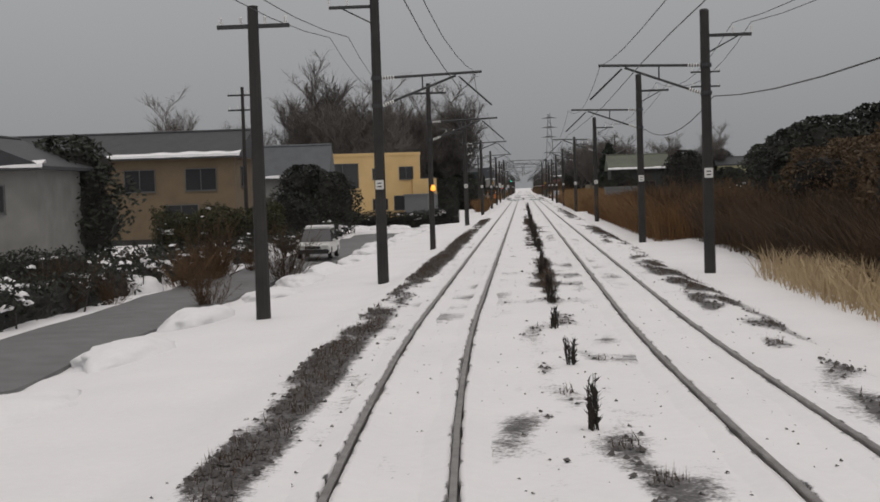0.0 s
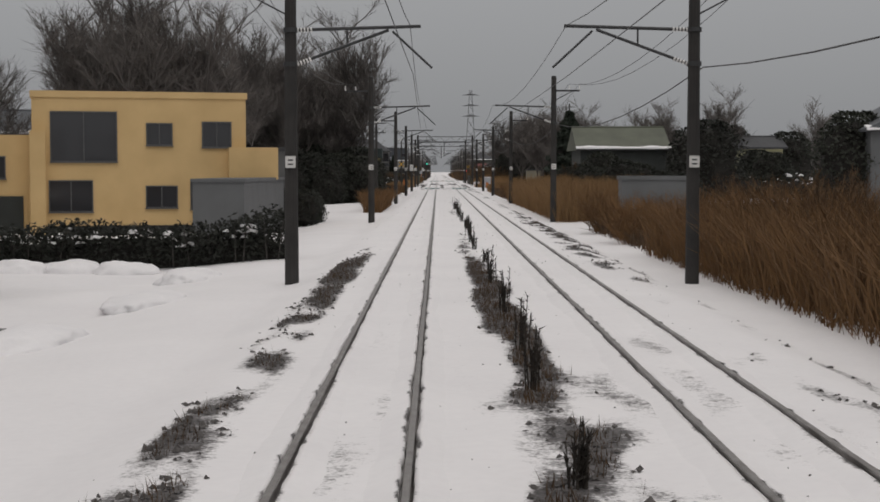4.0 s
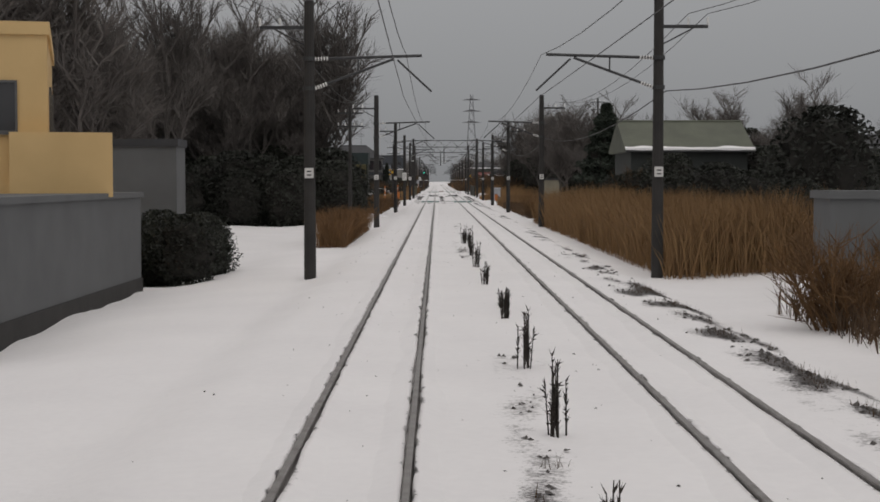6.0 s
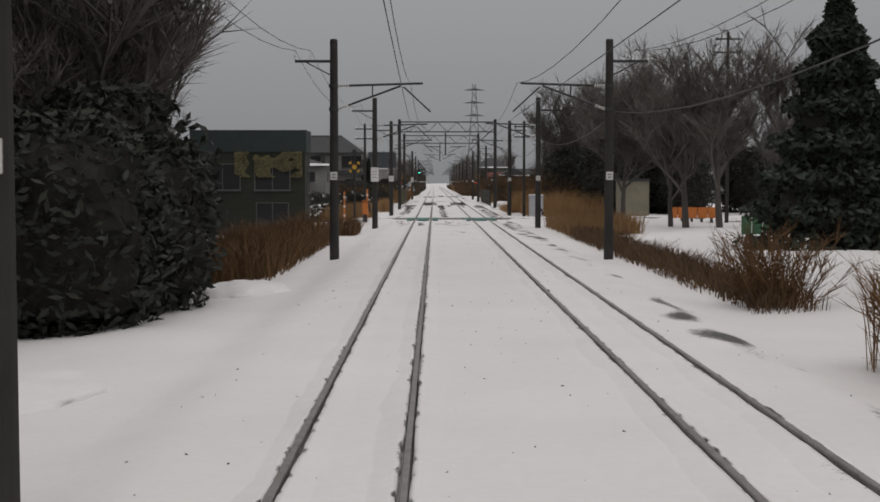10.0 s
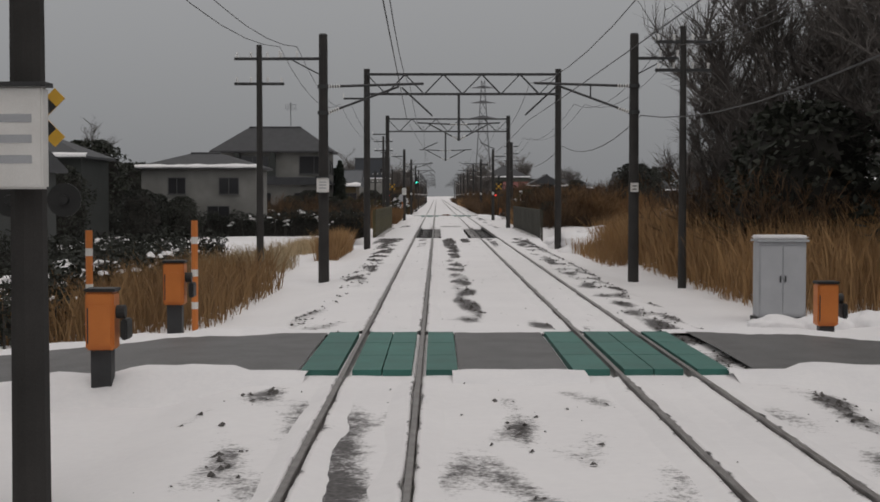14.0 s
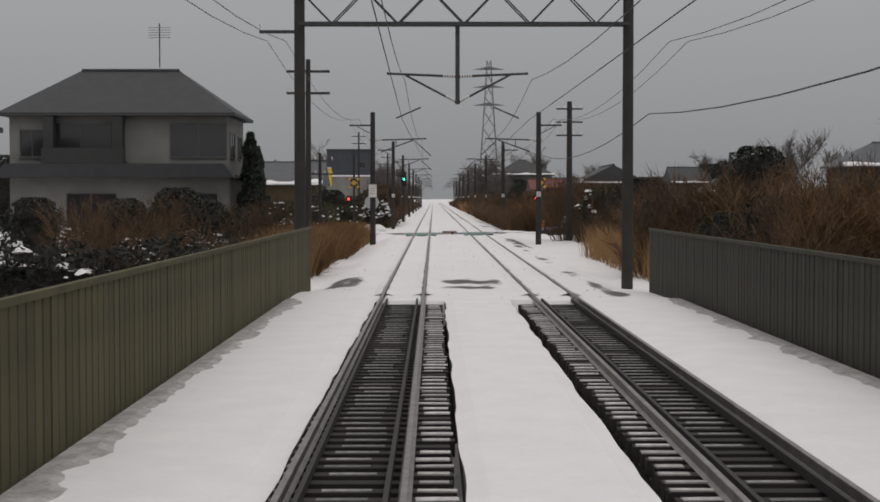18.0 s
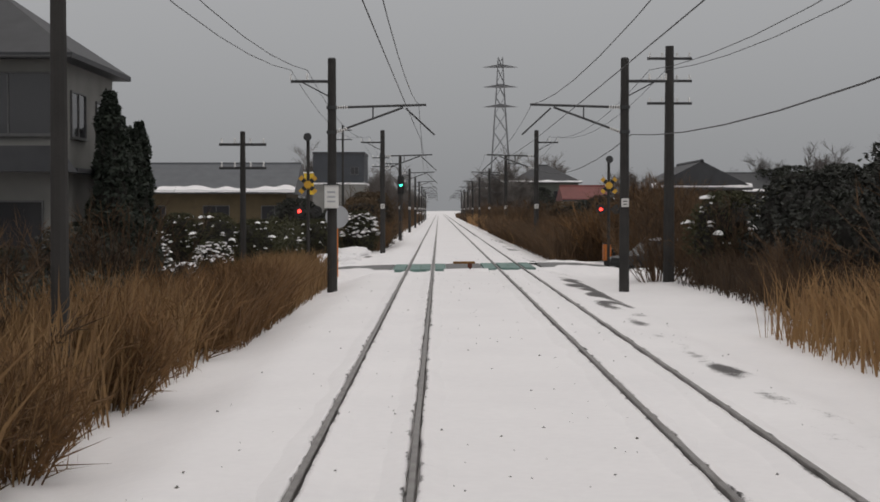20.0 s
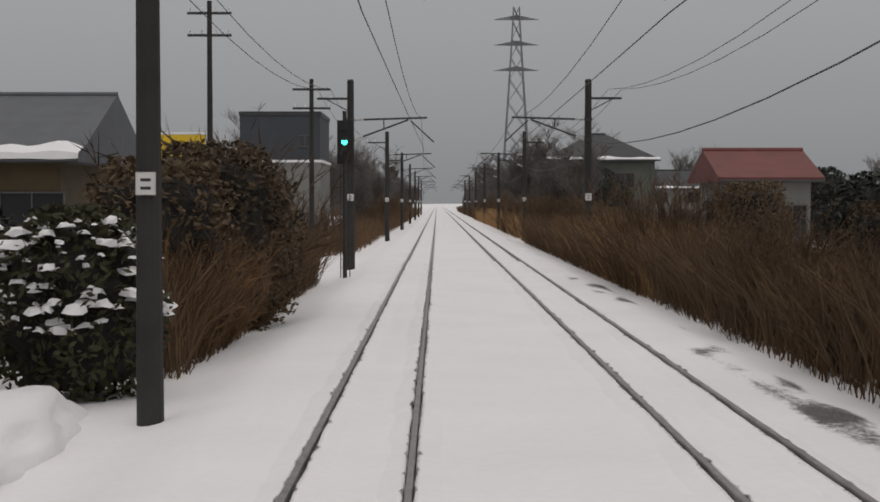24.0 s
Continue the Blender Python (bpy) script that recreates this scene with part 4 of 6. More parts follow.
house("long tan two-storey house with a snowy dark roof", -38, -20, 105, 114, 5.6, 7.6, TAN_WALL, ROOF_DARK, "gable_x",
      windows=((-22.5, 3.2, 2.2, 1.5), (-27, 3.2, 2.2, 1.5), (-32, 3.2, 2.2, 1.5), (-24, 0.4, 2.4, 1.7), (-30, 0.4, 2.4, 1.7)), sides=((1, 108, 3.4, 1.6, 1.4),))
house("long house with a blue-grey roof and snow at its eave", -29, -17.5, 134.5, 138.5, 4.2, 7.2, PALE_WALL, ROOF_BLUE, "gable_x", windows=((-20, 1.4, 2, 1.5), (-26, 1.4, 2, 1.5)))
house("pale beige gabled house beside the street", -31, -23.5, 72, 80, 4.4, 6.2, PALE_WALL, ROOF_DARK, "gable_y", windows=((-26, 2.2, 1.6, 1.3), (-29, 2.2, 1.2, 1.2)))
house("dark olive brown building with black flat roof edge", -15.6, -8.3, 299, 302.6, 4.6, 6.0, mat("dark_olive_boards", (0.024, 0.027, 0.018), (0.012, 0.014, 0.01), scale=1.2, rough=0.85, stretch=(1, 1, 4)), mat("dark_teal_fascia", (0.016, 0.03, 0.03), (0.01, 0.018, 0.018), scale=2, rough=0.6), "flat", snow=False,
      windows=((-10.4, 2.2, 2.2, 1.6), (-13.6, 2.2, 2.2, 1.6), (-10.4, -0.2, 2, 1.5)), sides=((1, 301, 2.0, 1.3, 1.4),), cat="building")
house("pale grey house with a low dark roof behind hedges", -25, -15.3, 411, 419, 5.0, 6.3, PALE_WALL, ROOF_DARK, "hip", windows=((-17.6, 2.8, 1.6, 1.3), (-22, 2.8, 1.4, 1.3), (-18.5, 0.2, 1.8, 1.5)), sides=((1, 415, 2.8, 1.5, 1.2),))
house("dark low shed roofed building beside the line", -28, -19.5, 350, 362, 3.9, 5.6, DARK_WALL, ROOF_DARK, "gable_x", windows=((-22, 1.2, 1.8, 1.4),))
big = house("large two-storey pale house with broad dark hipped roof", -26, -12.7, 459, 467, 7.8, 10.8, PALE_WALL, ROOF_DARK, "hip", over=0.6,
            windows=((-14.4, 5.2, 3.4, 2.0), (-21.6, 5.0, 3.6, 2.2), (-24.6, 5.2, 1.4, 1.6), (-15, 0.9, 3.4, 2.0), (-21, 0.9, 3.0, 2.0)), sides=((1, 461.5, 5.2, 2, 1.5), (1, 465, 5.2, 1.6, 1.4)), snow=False)
part("lower_roof", prism([(-26.9, 3.9), (-12.1, 3.9), (-12.7, 4.75), (-26, 4.75)], 457.9, 459.05), ROOF_DARK, big, "dark tiled skirt roof between the storeys")
part("side_skirt_roof", box(-12.7, -12.1, 459.05, 467.4, 3.9, 4.05), ROOF_DARK, big)
part("balcony_floor", box(-23.8, -18.8, 458.0, 459.0, 4.76, 4.9), ROOF_DARK, big)
part("balcony_rail", box(-23.8, -18.8, 458.0, 458.06, 4.9, 5.7), DARK_WALL, big, "dark slatted balcony rail")
for xx in (-23.4, -19.2):
    part("balcony_screen", box(xx - 0.3, xx + 0.3, 458.1, 458.9, 4.9, 7.6), DARK_WALL, big)
part("antenna_mast", rod((-17.5, 463, 11), (-17.5, 463, 13.8), 0.04), GALV, big)
for k in range(5):
    part("antenna_rod", rod((-18.2, 463, 12.9 + 0.16 * k), (-16.8, 463, 12.9 + 0.16 * k), 0.015, n=6), GALV, big)
house("long low building with grey roof and thick snow at its eave", -46, -14.4, 548, 560, 4.3, 7.2, OLIVE_WALL, ROOF_BLUE, "gable_x",
      windows=((-15.5, 1.2, 2.4, 1.8), (-21, 1.2, 2.4, 1.8), (-27, 1.2, 2.4, 1.8)), over=0.9, cat="building", snow=2.0)
slate = house("tall slate blue building with pale lower storeys", -19.4, -11.5, 636, 648, 11.2, 11.6, TEAL_WALL, ROOF_DARK, "flat", snow=False,
      windows=((-13.0, 8.2, 1.1, 1.0),), cat="building")
part("lower_wall", box(-19.46, -11.44, 635.94, 648.06, -1, 6.6), PALE_WALL, slate, "pale lower storeys")
part("ledge", box(-19.6, -11.3, 635.8, 648.2, 6.6, 6.85), SNOW, slate, "snow lying on the ledge between the storeys")
house("two-storey grey house with a dark tiled roof", -30, -20, 596, 606, 6.0, 8.6, PALE_WALL, ROOF_DARK, "hip", windows=((-22, 3.4, 1.8, 1.4), (-27, 3.4, 1.8, 1.4)))
house("grey-green low building with a pale roof and snowy eave", 15, 24, 236, 246, 5.0, 7.4, DARK_WALL, mat("pale_green_roof", (0.13, 0.14, 0.105), (0.08, 0.086, 0.066), scale=0.5), "gable_x", windows=((17, 1.5, 2, 1.5), (21, 1.5, 2, 1.5)), cat="building", snow=1.0)
house("small pale yellow-green house with a plain wall", 34.5, 40.5, 254, 261, 5.4, 6.8, mat("pale_lime_render", (0.42, 0.41, 0.24), (0.34, 0.33, 0.2), scale=1), ROOF_DARK, "gable_x", snow=False)
house("plain dark grey metal shed behind the verge", 9.7, 13.6, 159, 160.6, 2.2, 2.4, GREY_WALL, GREY_WALL, "flat", snow=False, cat="shed")
house("small pale house with a faded red roof", 12.9, 16.6, 557, 564, 3.7, 5.1, PALE_WALL, ROOF_RED, "gable_x", snow=False, windows=((13.8, 1.2, 1.5, 1.3), (15.8, 1.2, 1.2, 1.3)), sides=((-1, 561, 1.4, 1.6, 1.3),))
house("two-storey house with a dark hipped roof above the brush", 11.5, 22, 640, 650, 7.0, 9.8, mat("dull_green_render", (0.11, 0.118, 0.1), (0.07, 0.075, 0.062), scale=0.8), ROOF_DARK, "hip", windows=((14, 4.2, 1.8, 1.4), (19, 4.2, 1.8, 1.4)))
house("dull brown house with a plain gable beside the crossing road", 13.4, 18.5, 499, 507, 4.0, 5.6, mat("brown_render", (0.1, 0.082, 0.06), (0.06, 0.05, 0.038), scale=0.8), ROOF_DARK, "gable_y", windows=((15.8, 1.4, 1.6, 1.3),))
house("pale beige hut far beside the line", 14.4, 16.6, 318, 321, 2.75, 2.95, mat("beige_boards", (0.26, 0.235, 0.175), (0.17, 0.155, 0.115), scale=1.1, rough=0.85), ROOF_DARK, "flat", snow=False, cat="hut")


def ivy(x0, x1, z0, z1, y, n, seed):
    random.seed(seed)
    vs, fs = [], []
    for _ in range(n):
        x, z = random.uniform(x0, x1), random.uniform(z0, z1)
        if noise.noise((x * 1.4, z * 1.4, seed)) < -0.25 + 0.5 * abs((z - z0) / (z1 - z0) - 0.5):
            continue
        p = Vector((x, y - random.uniform(0.02, 0.16), z))
        a = Vector((random.gauss(0, 1), random.gauss(0, 0.4), random.gauss(0, 1))).normalized() * random.uniform(0.05, 0.1)
        b = a.cross(Vector((random.gauss(0, 0.4), 1, random.gauss(0, 0.4)))).normalized() * 0.06
        k = len(vs)
        vs += [p - a, p + b, p + a, p - b]
        fs.append((k, k + 1, k + 2, k + 3))
    tagged(new("ivy", mesh_of("ivy", vs, fs, mat("withered_ivy", (0.17, 0.15, 0.07), (0.07, 0.06, 0.03), scale=2, rough=0.85))), "withered olive ivy climbing over a dark wall", "climbing plant", kind="stuff")


ivy(-12.8, -8.5, 3.0, 4.6, 299, 5200, 3)
red_sign = thing("red_sign", "small red and white sign board on posts", "sign", (-19.0, 346, -0.7))
for xx in (-0.9, 0.9):
    part("post", rod((xx, 0, 0), (xx, 0, 7.0), 0.08), GALV, red_sign)
part("board", box(-1.2, 1.2, -0.06, 0.06, 6.9, 7.8, edge=0.015), mat("red_sign_paint", (0.5, 0.06, 0.045), (0.38, 0.05, 0.04), scale=2, rough=0.5), red_sign)
part("white_panel", box(-1.15, -0.2, -0.07, -0.062, 6.95, 7.75), WHITE, red_sign)


# transmission pylon
# Steel lightened for the pylon: distance haze is put into its colour.
HAZED_STEEL = mat("hazed_galvanised_steel", (0.2, 0.205, 0.215), (0.15, 0.153, 0.16), scale=2, rough=0.6, metal=0.2)


def pylon(x, y, h):
    p = thing("transmission_pylon", "tall grey steel lattice pylon in the distance", "pylon", (x, y, -0.6))
    levels = [0, 0.14, 0.28, 0.42, 0.55, 0.66, 0.76, 0.85, 0.93, 1.0]

    def corner(f, k):
        w = 2.7 * (1 - f) ** 1.1 + 0.55
        return Vector(((-w, -w), (w, -w), (w, w), (-w, w))[k] + (h * f,))
    for k in range(4):
        vs, fs = [], []
        for f in levels:
            c = corner(f, k)
            vs += [(c.x + dx, c.y + dy, c.z) for dx, dy in ((-0.12, -0.12), (0.12, -0.12), (0.12, 0.12), (-0.12, 0.12))]
        for q in range(len(levels) - 1):
            fs += [(4 * q + e, 4 * q + (e + 1) % 4, 4 * q + 4 + (e + 1) % 4, 4 * q + 4 + e) for e in range(4)]
        shared("leg", mesh_of("leg", vs, fs, HAZED_STEEL), p, Matrix())
        for a, b in zip(levels, levels[1:]):
            part("lattice_bar", rod(corner(a, k), corner(b, (k + 1) % 4), 0.07, 0.07, 4), HAZED_STEEL, p)
            part("lattice_bar", rod(corner(a, (k + 1) % 4), corner(b, k), 0.07, 0.07, 4), HAZED_STEEL, p)
    for f in (0.7, 0.82, 0.94):
        part("cross_arm", prism([(-4.5, h * f), (0, h * f + 0.9), (4.5, h * f), (0, h * f - 0.1)], -0.3, 0.3), HAZED_STEEL, p)


pylon(15.7, 783, 42)


# ---- plants ----
def tube(verts, faces, a, b, r0, r1, n=3):
    q = (b - a).to_track_quat("Z", "Y")
    base = len(verts)
    for p, r in ((a, r0), (b, r1)):
        for k in range(n):
            c = 2 * math.pi * k / n
            verts.append(p + q @ Vector((r * math.cos(c), r * math.sin(c), 0)))
    for k in range(n):
        faces.append((base + k, base + (k + 1) % n, base + n + (k + 1) % n, base + n + k))


def sprig(verts, faces, a, b, r):
    """A last twig: one thin sliver."""
    side = (b - a).cross(Vector((random.uniform(-1, 1), random.uniform(-1, 1), random.uniform(-1, 1)))).normalized() * r
    k = len(verts)
    verts += [a - side, a + side, b]
    faces.append((k, k + 1, k + 2))


def lean(d, amount):
    return (d + Vector((random.gauss(0, amount), random.gauss(0, amount), random.gauss(0, amount * 0.7)))).normalized()


def bare_tree(seed, h, spread, kids=(10, 8, 7, 7)):
    random.seed(seed)
    tv, tf, cv, cf = [], [], [], []

    def grow(p, d, length, r, level):
        n = 3 if level < 2 else 2
        pts = [p]
        for k in range(n):
            d = lean(d, 0.16 if level else 0.06)
            d = (d + Vector((0, 0, 0.06))).normalized()
            pts.append(pts[-1] + d * length / n)
        for k in range(n):
            ra, rb = r * (1 - 0.28 * k), r * (1 - 0.28 * (k + 1))
            tube(tv if level == 0 else cv, tf if level == 0 else cf, pts[k], pts[k + 1], ra, rb, 7 if level == 0 else 4 if level == 1 else 3)
        if level == 3:
            for _ in range(kids[3]):
                t = random.random()
                q = pts[0].lerp(pts[-1], t)
                sprig(cv, cf, q, q + lean(d, 0.55) * random.uniform(0.5, 1.2), 0.014)
            return
        for k in range(kids[level]):
            t = 0.3 + 0.7 * (k + random.random()) / kids[level] if level == 0 else 0.2 + 0.8 * random.random()
            i = min(n - 1, int(t * n))
            q = pts[i].lerp(pts[i + 1], t * n - i)
            az = random.uniform(0, 2 * math.pi)
            out = Vector((math.cos(az), math.sin(az), random.uniform(0.35, 1.1)))
            nd = (d * (0.55 if level else 0.5) + out.normalized() * spread).normalized()
            grow(q, nd, length * random.uniform(0.42, 0.62), r * (0.42 if level == 0 else 0.5), level + 1)
    grow(Vector((0, 0, -0.4)), Vector((0, 0, 1)), h * 0.62, h * 0.02, 0)
    return mesh_of("trunk", tv, tf, BARK), mesh_of("crown", cv, cf, TWIG)


def tree_template(seed, h, spread, kids=(10, 8, 7, 7)):
    tr, cr = bare_tree(seed, h, spread, kids)
    t = thing("bare_tree", "leafless grey-brown winter tree with fine twigs", "tree", group="bare trees beside the line")
    shared("trunk", tr, t, Matrix())
    shared("crown", cr, t, Matrix())
    return t


TREES = [tree_template(k, h, s) for k, h, s in ((1, 10, 0.9), (2, 11, 0.75), (3, 9, 1.0), (4, 12, 0.65))]
used = set()


def plant(src, x, y, size=1.0, turn=None):
    m = pose(x, y, ground_z(x, y) - 0.05, 0, 0, random.uniform(0, 360) if turn is None else turn) @ Matrix.Scale(size, 4)
    if id(src) not in used:
        used.add(id(src))
        src.matrix_basis = m
        return src
    return copy_thing(src, m)


def leaf_cloud(seed, h, w, n, shape, leaf):
    """Leaf slivers through an uneven crown of half-width w and height h; shape: half-width at a height of 0 to 1."""
    random.seed(seed)
    vs, fs = [], []
    for _ in range(n):
        f = random.random()
        az = random.uniform(0, 2 * math.pi)
        r = w * shape(f) * (0.35 + 0.65 * math.sqrt(random.random())) * (1 + 0.35 * noise.noise((math.cos(az) * 1.7, math.sin(az) * 1.7, f * 5 + seed)))
        p = Vector((r * math.cos(az), r * math.sin(az), h * f))
        a = Vector((random.gauss(0, 1), random.gauss(0, 1), random.gauss(0, 0.7))).normalized() * leaf * random.uniform(0.6, 1.4)
        b = a.cross(Vector((random.gauss(0, 1), random.gauss(0, 1), random.gauss(0, 1)))).normalized() * leaf * 0.45
        k = len(vs)
        vs += [p - a, p + b, p + a, p - b]
        fs.append((k, k + 1, k + 2, k + 3))
    return vs, fs


def clump(vs, fs, x, y, z, r):
    """A little ragged cushion of snow."""
    k = len(vs)
    sx, sy = random.uniform(0.7, 1.5), random.uniform(0.7, 1.5)
    for ring, lift in ((1.0, -0.25), (0.75, 0.2)):
        for c in range(7):
            rr = r * ring * random.uniform(0.6, 1.25)
            vs.append((x + sx * rr * math.cos(c * 0.9), y + sy * rr * math.sin(c * 0.9), z + r * (lift + random.uniform(-0.25, 0.15))))
    vs.append((x + random.uniform(-0.3, 0.3) * r, y + random.uniform(-0.3, 0.3) * r, z + r * random.uniform(0.3, 0.5)))
    for c in range(7):
        e = (c + 1) % 7
        fs += [(k + c, k + e, k + 7 + e, k + 7 + c), (k + 7 + c, k + 7 + e, k + 14)]


def evergreen_template(seed, h, w, material, name, label, shape, n=2600, leaf=0.13, snow=0):
    t = thing(name, label, "tree")
    tv, tf = [], []
    tube(tv, tf, Vector((0, 0, -0.3)), Vector((0, 0, h * 0.85)), h * 0.02 + 0.05, 0.03, 7)
    random.seed(seed)
    for k in range(14):
        f = random.uniform(0.1, 0.8)
        az = random.uniform(0, 6.28)
        tube(tv, tf, Vector((0, 0, h * f)), Vector((w * shape(f) * 0.8 * math.cos(az), w * shape(f) * 0.8 * math.sin(az), h * f + 0.3)), 0.04, 0.012, 4)
    shared("trunk", mesh_of("trunk", tv, tf, BARK), t, Matrix())
    shared("crown", mesh_of("crown", *leaf_cloud(seed, h, w, n, shape, leaf), material), t, Matrix())
    # Added solid core, painted dark as the shade within; closes gaps between leaves.
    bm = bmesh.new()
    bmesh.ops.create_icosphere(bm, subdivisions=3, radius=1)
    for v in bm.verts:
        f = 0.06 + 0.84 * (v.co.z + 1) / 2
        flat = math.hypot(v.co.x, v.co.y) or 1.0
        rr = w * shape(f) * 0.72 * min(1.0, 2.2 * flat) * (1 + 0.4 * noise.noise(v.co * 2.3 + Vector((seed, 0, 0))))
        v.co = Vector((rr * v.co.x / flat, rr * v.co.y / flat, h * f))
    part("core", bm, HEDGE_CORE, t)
    wv, wf = [], []
    for _ in range(snow):
        f, az = random.uniform(0.4, 0.95), random.uniform(0, 6.28)
        r = w * shape(f) * random.uniform(0.75, 1.02)
        clump(wv, wf, r * math.cos(az), r * math.sin(az), h * f, 0.04 + 0.2 * random.random() ** 2)
    if snow:
        tagged(shared("snow", mesh_of("snow", wv, wf, SNOW), t, Matrix()), "clumps of snow caught in the leaves", kind="stuff")
    return t


ROUND = [evergreen_template(20 + k, 4.0, 1.9, EVERGREEN, "evergreen_bush", "dense dark evergreen bush", lambda f: math.sqrt(max(0.02, 1 - (1.7 * f - 0.75) ** 2)), 3600, 0.12) for k in range(2)]
CONE = evergreen_template(31, 10.5, 4.2, CONIFER, "conifer_tree", "tall dark conifer above the brush", lambda f: (1.03 - f) ** 0.8 * (0.9 + 0.16 * math.sin(f * 46)), 15000, 0.2)

SLIM = evergreen_template(33, 9.4, 1.35, CONIFER, "garden_conifer", "slim dark clipped conifer beside the house", lambda f: (1.02 - f) ** 0.45 * (0.9 + 0.14 * math.sin(f * 31)), 7000, 0.15)
OLIVE_LEAF = mat("olive_leaves", (0.05, 0.049, 0.015), (0.02, 0.02, 0.007), scale=1.2, rough=0.8)
OLIVES = [evergreen_template(36, 4.0, 1.9, OLIVE_LEAF, "olive_bush", "dense olive green bush dusted with snow", lambda f: math.sqrt(max(0.02, 1 - (1.7 * f - 0.75) ** 2)), 4200, 0.11, 40)]
SNOWY = evergreen_template(37, 3.6, 1.7, OLIVE_LEAF, "snowy_bush", "olive bush heavily laden with snow", lambda f: math.sqrt(max(0.02, 1 - (1.7 * f - 0.75) ** 2)), 3600, 0.11, 240)


WITHERED = [evergreen_template(60 + k, 4.4, 1.9, BROWN_LEAF, "withered_bush", "tall brown bush with withered leaves", lambda f: math.sqrt(max(0.02, 1 - (1.5 * f - 0.7) ** 2)), 5200, 0.1) for k in range(2)]


def shrub_template(seed, h, stems, material, label):
    random.seed(seed)
    vs, fs, wv, wf = [], [], [], []
    for _ in range(stems):
        az, out = random.uniform(0, 6.28), random.uniform(0.1, 0.75)
        p = Vector((0.55 * out * math.cos(az), 0.55 * out * math.sin(az), -0.1))
        d = Vector((out * math.cos(az), out * math.sin(az), 1.1)).normalized()
        length = h * random.uniform(0.6, 1.0)
        pts = [p]
        for k in range(3):
            d = lean(d, 0.13)
            pts.append(pts[-1] + d * length / 3)
            tube(vs, fs, pts[-2], pts[-1], 0.014 * (1 - 0.25 * k), 0.014 * (0.75 - 0.25 * k), 3)
        for _ in range(13):
            t = random.uniform(0.15, 0.99) * 3
            i = min(2, int(t))
            q = pts[i].lerp(pts[i + 1], t - i)
            e = q + lean(d, 0.5) * random.uniform(0.25, 0.7)
            sprig(wv, wf, q, e, 0.012)
            sprig(wv, wf, q.lerp(e, 0.4), q.lerp(e, 0.4) + lean(d, 0.6) * 0.3, 0.009)
    t = thing("shrub", label, "shrub", group="shrubs beside the line")
    shared("stem_clump", mesh_of("stem_clump", vs, fs, material), t, Matrix())
    shared("crown", mesh_of("crown", wv, wf, material), t, Matrix())
    return t


SHRUBS = [shrub_template(40, 2.2, 46, BRUSH, "tangled leafless dark brown shrub"), shrub_template(41, 2.8, 52, BRUSH, "tall tangled leafless dark brown shrub")]
RUSSETS = [shrub_template(44, 1.7, 60, RUSSET, "rust-brown dry shrub in the snow")]


def reeds(x0, x1, y0, y1, h, n, seed, material=None, label="dense golden brown dry reeds standing in snow"):
    """A stand of dry reeds: thin bent blades with a feathered head, thinner towards its rim."""
    rng = np.random.default_rng(seed)
    vs, fs = [], []
    for _ in range(int(n * 2.6)):
        x = x0 + (x1 - x0) * rng.random()
        y = y0 + (y1 - y0) * rng.random()
        rim = min(x - x0, x1 - x, (y - y0) * 0.4, (y1 - y) * 0.4)
        if rng.random() > 0.25 + rim / 0.9:
            continue
        wav = 1 + 0.3 * noise.noise((x * 0.5, y * 0.3, seed))
        hh = h * wav * rng.uniform(0.45, 1.08)
        z = ground_z(x, y) - 0.05
        bow = 0.27 if material in (None, REED) else 0.42
        dx, dy = rng.normal(0, bow) * hh, rng.normal(0, bow) * hh
        az = rng.random() * math.pi
        c, s = math.cos(az), math.sin(az)
        w = rng.uniform(0.006, 0.018)
        k = len(vs)
        bx = x + bend(y)
        vs += [(bx - c * w, y - s * w, z), (bx + c * w, y + s * w, z),
               (bx + dx * 0.4 + c * w * 1.3, y + dy * 0.4 + s * w * 1.3, z + hh * 0.6), (bx + dx * 0.4 - c * w * 1.3, y + dy * 0.4 - s * w * 1.3, z + hh * 0.6), (bx + dx, y + dy, z + hh)]
        fs += [(k, k + 1, k + 2, k + 3), (k + 3, k + 2, k + 4)]
    tagged(new("reeds", mesh_of("reeds", vs, fs, material or REED)), label, "reeds", kind="stuff")


def scatter(srcs, x0, x1, y0, y1, n, lo, hi, seed):
    random.seed(seed)
    for _ in range(n):
        x, y = random.uniform(x0, x1), random.uniform(y0, y1)
        plant(random.choice(srcs), x + bend(y), y, random.uniform(lo, hi))


# right-hand verge: reeds by the fence line, brush and trees behind them
reeds(9.2, 13.8, 20, 75, 2.2, 11000, 1, BRUSH, "dense dark brown dry brush and stalks")
reeds(7.8, 9.8, 16, 46, 1.0, 1900, 45, PALE_REED, "sparse pale straw reeds in the snow")
reeds(8.0, 14, 366, 380, 0.7, 1100, 46, PALE_REED, "sparse pale straw reeds in the snow")
reeds(7.4, 13, 75, 135, 2.2, 13000, 2, RUSSET, "dense rust-brown dry reeds along the verge")
reeds(7.6, 9.6, 135, 156, 0.8, 1100, 3, BRUSH, "low dark brown dry brush before the shed")
reeds(6.9, 13, 167, 229, 2.3, 17000, 4)
reeds(7.4, 11.5, 284, 304, 1.25, 3200, 25)
reeds(-5.8, -4.5, 288, 294, 1.1, 900, 26, RUSSET, "small rust-brown dry bush in the snow")
reeds(7.2, 9.0, 238, 285, 0.8, 2800, 5, BRUSH, "low dark brown dry brush on the bank")
reeds(8.2, 14, 322, 366, 2.2, 6500, 6)
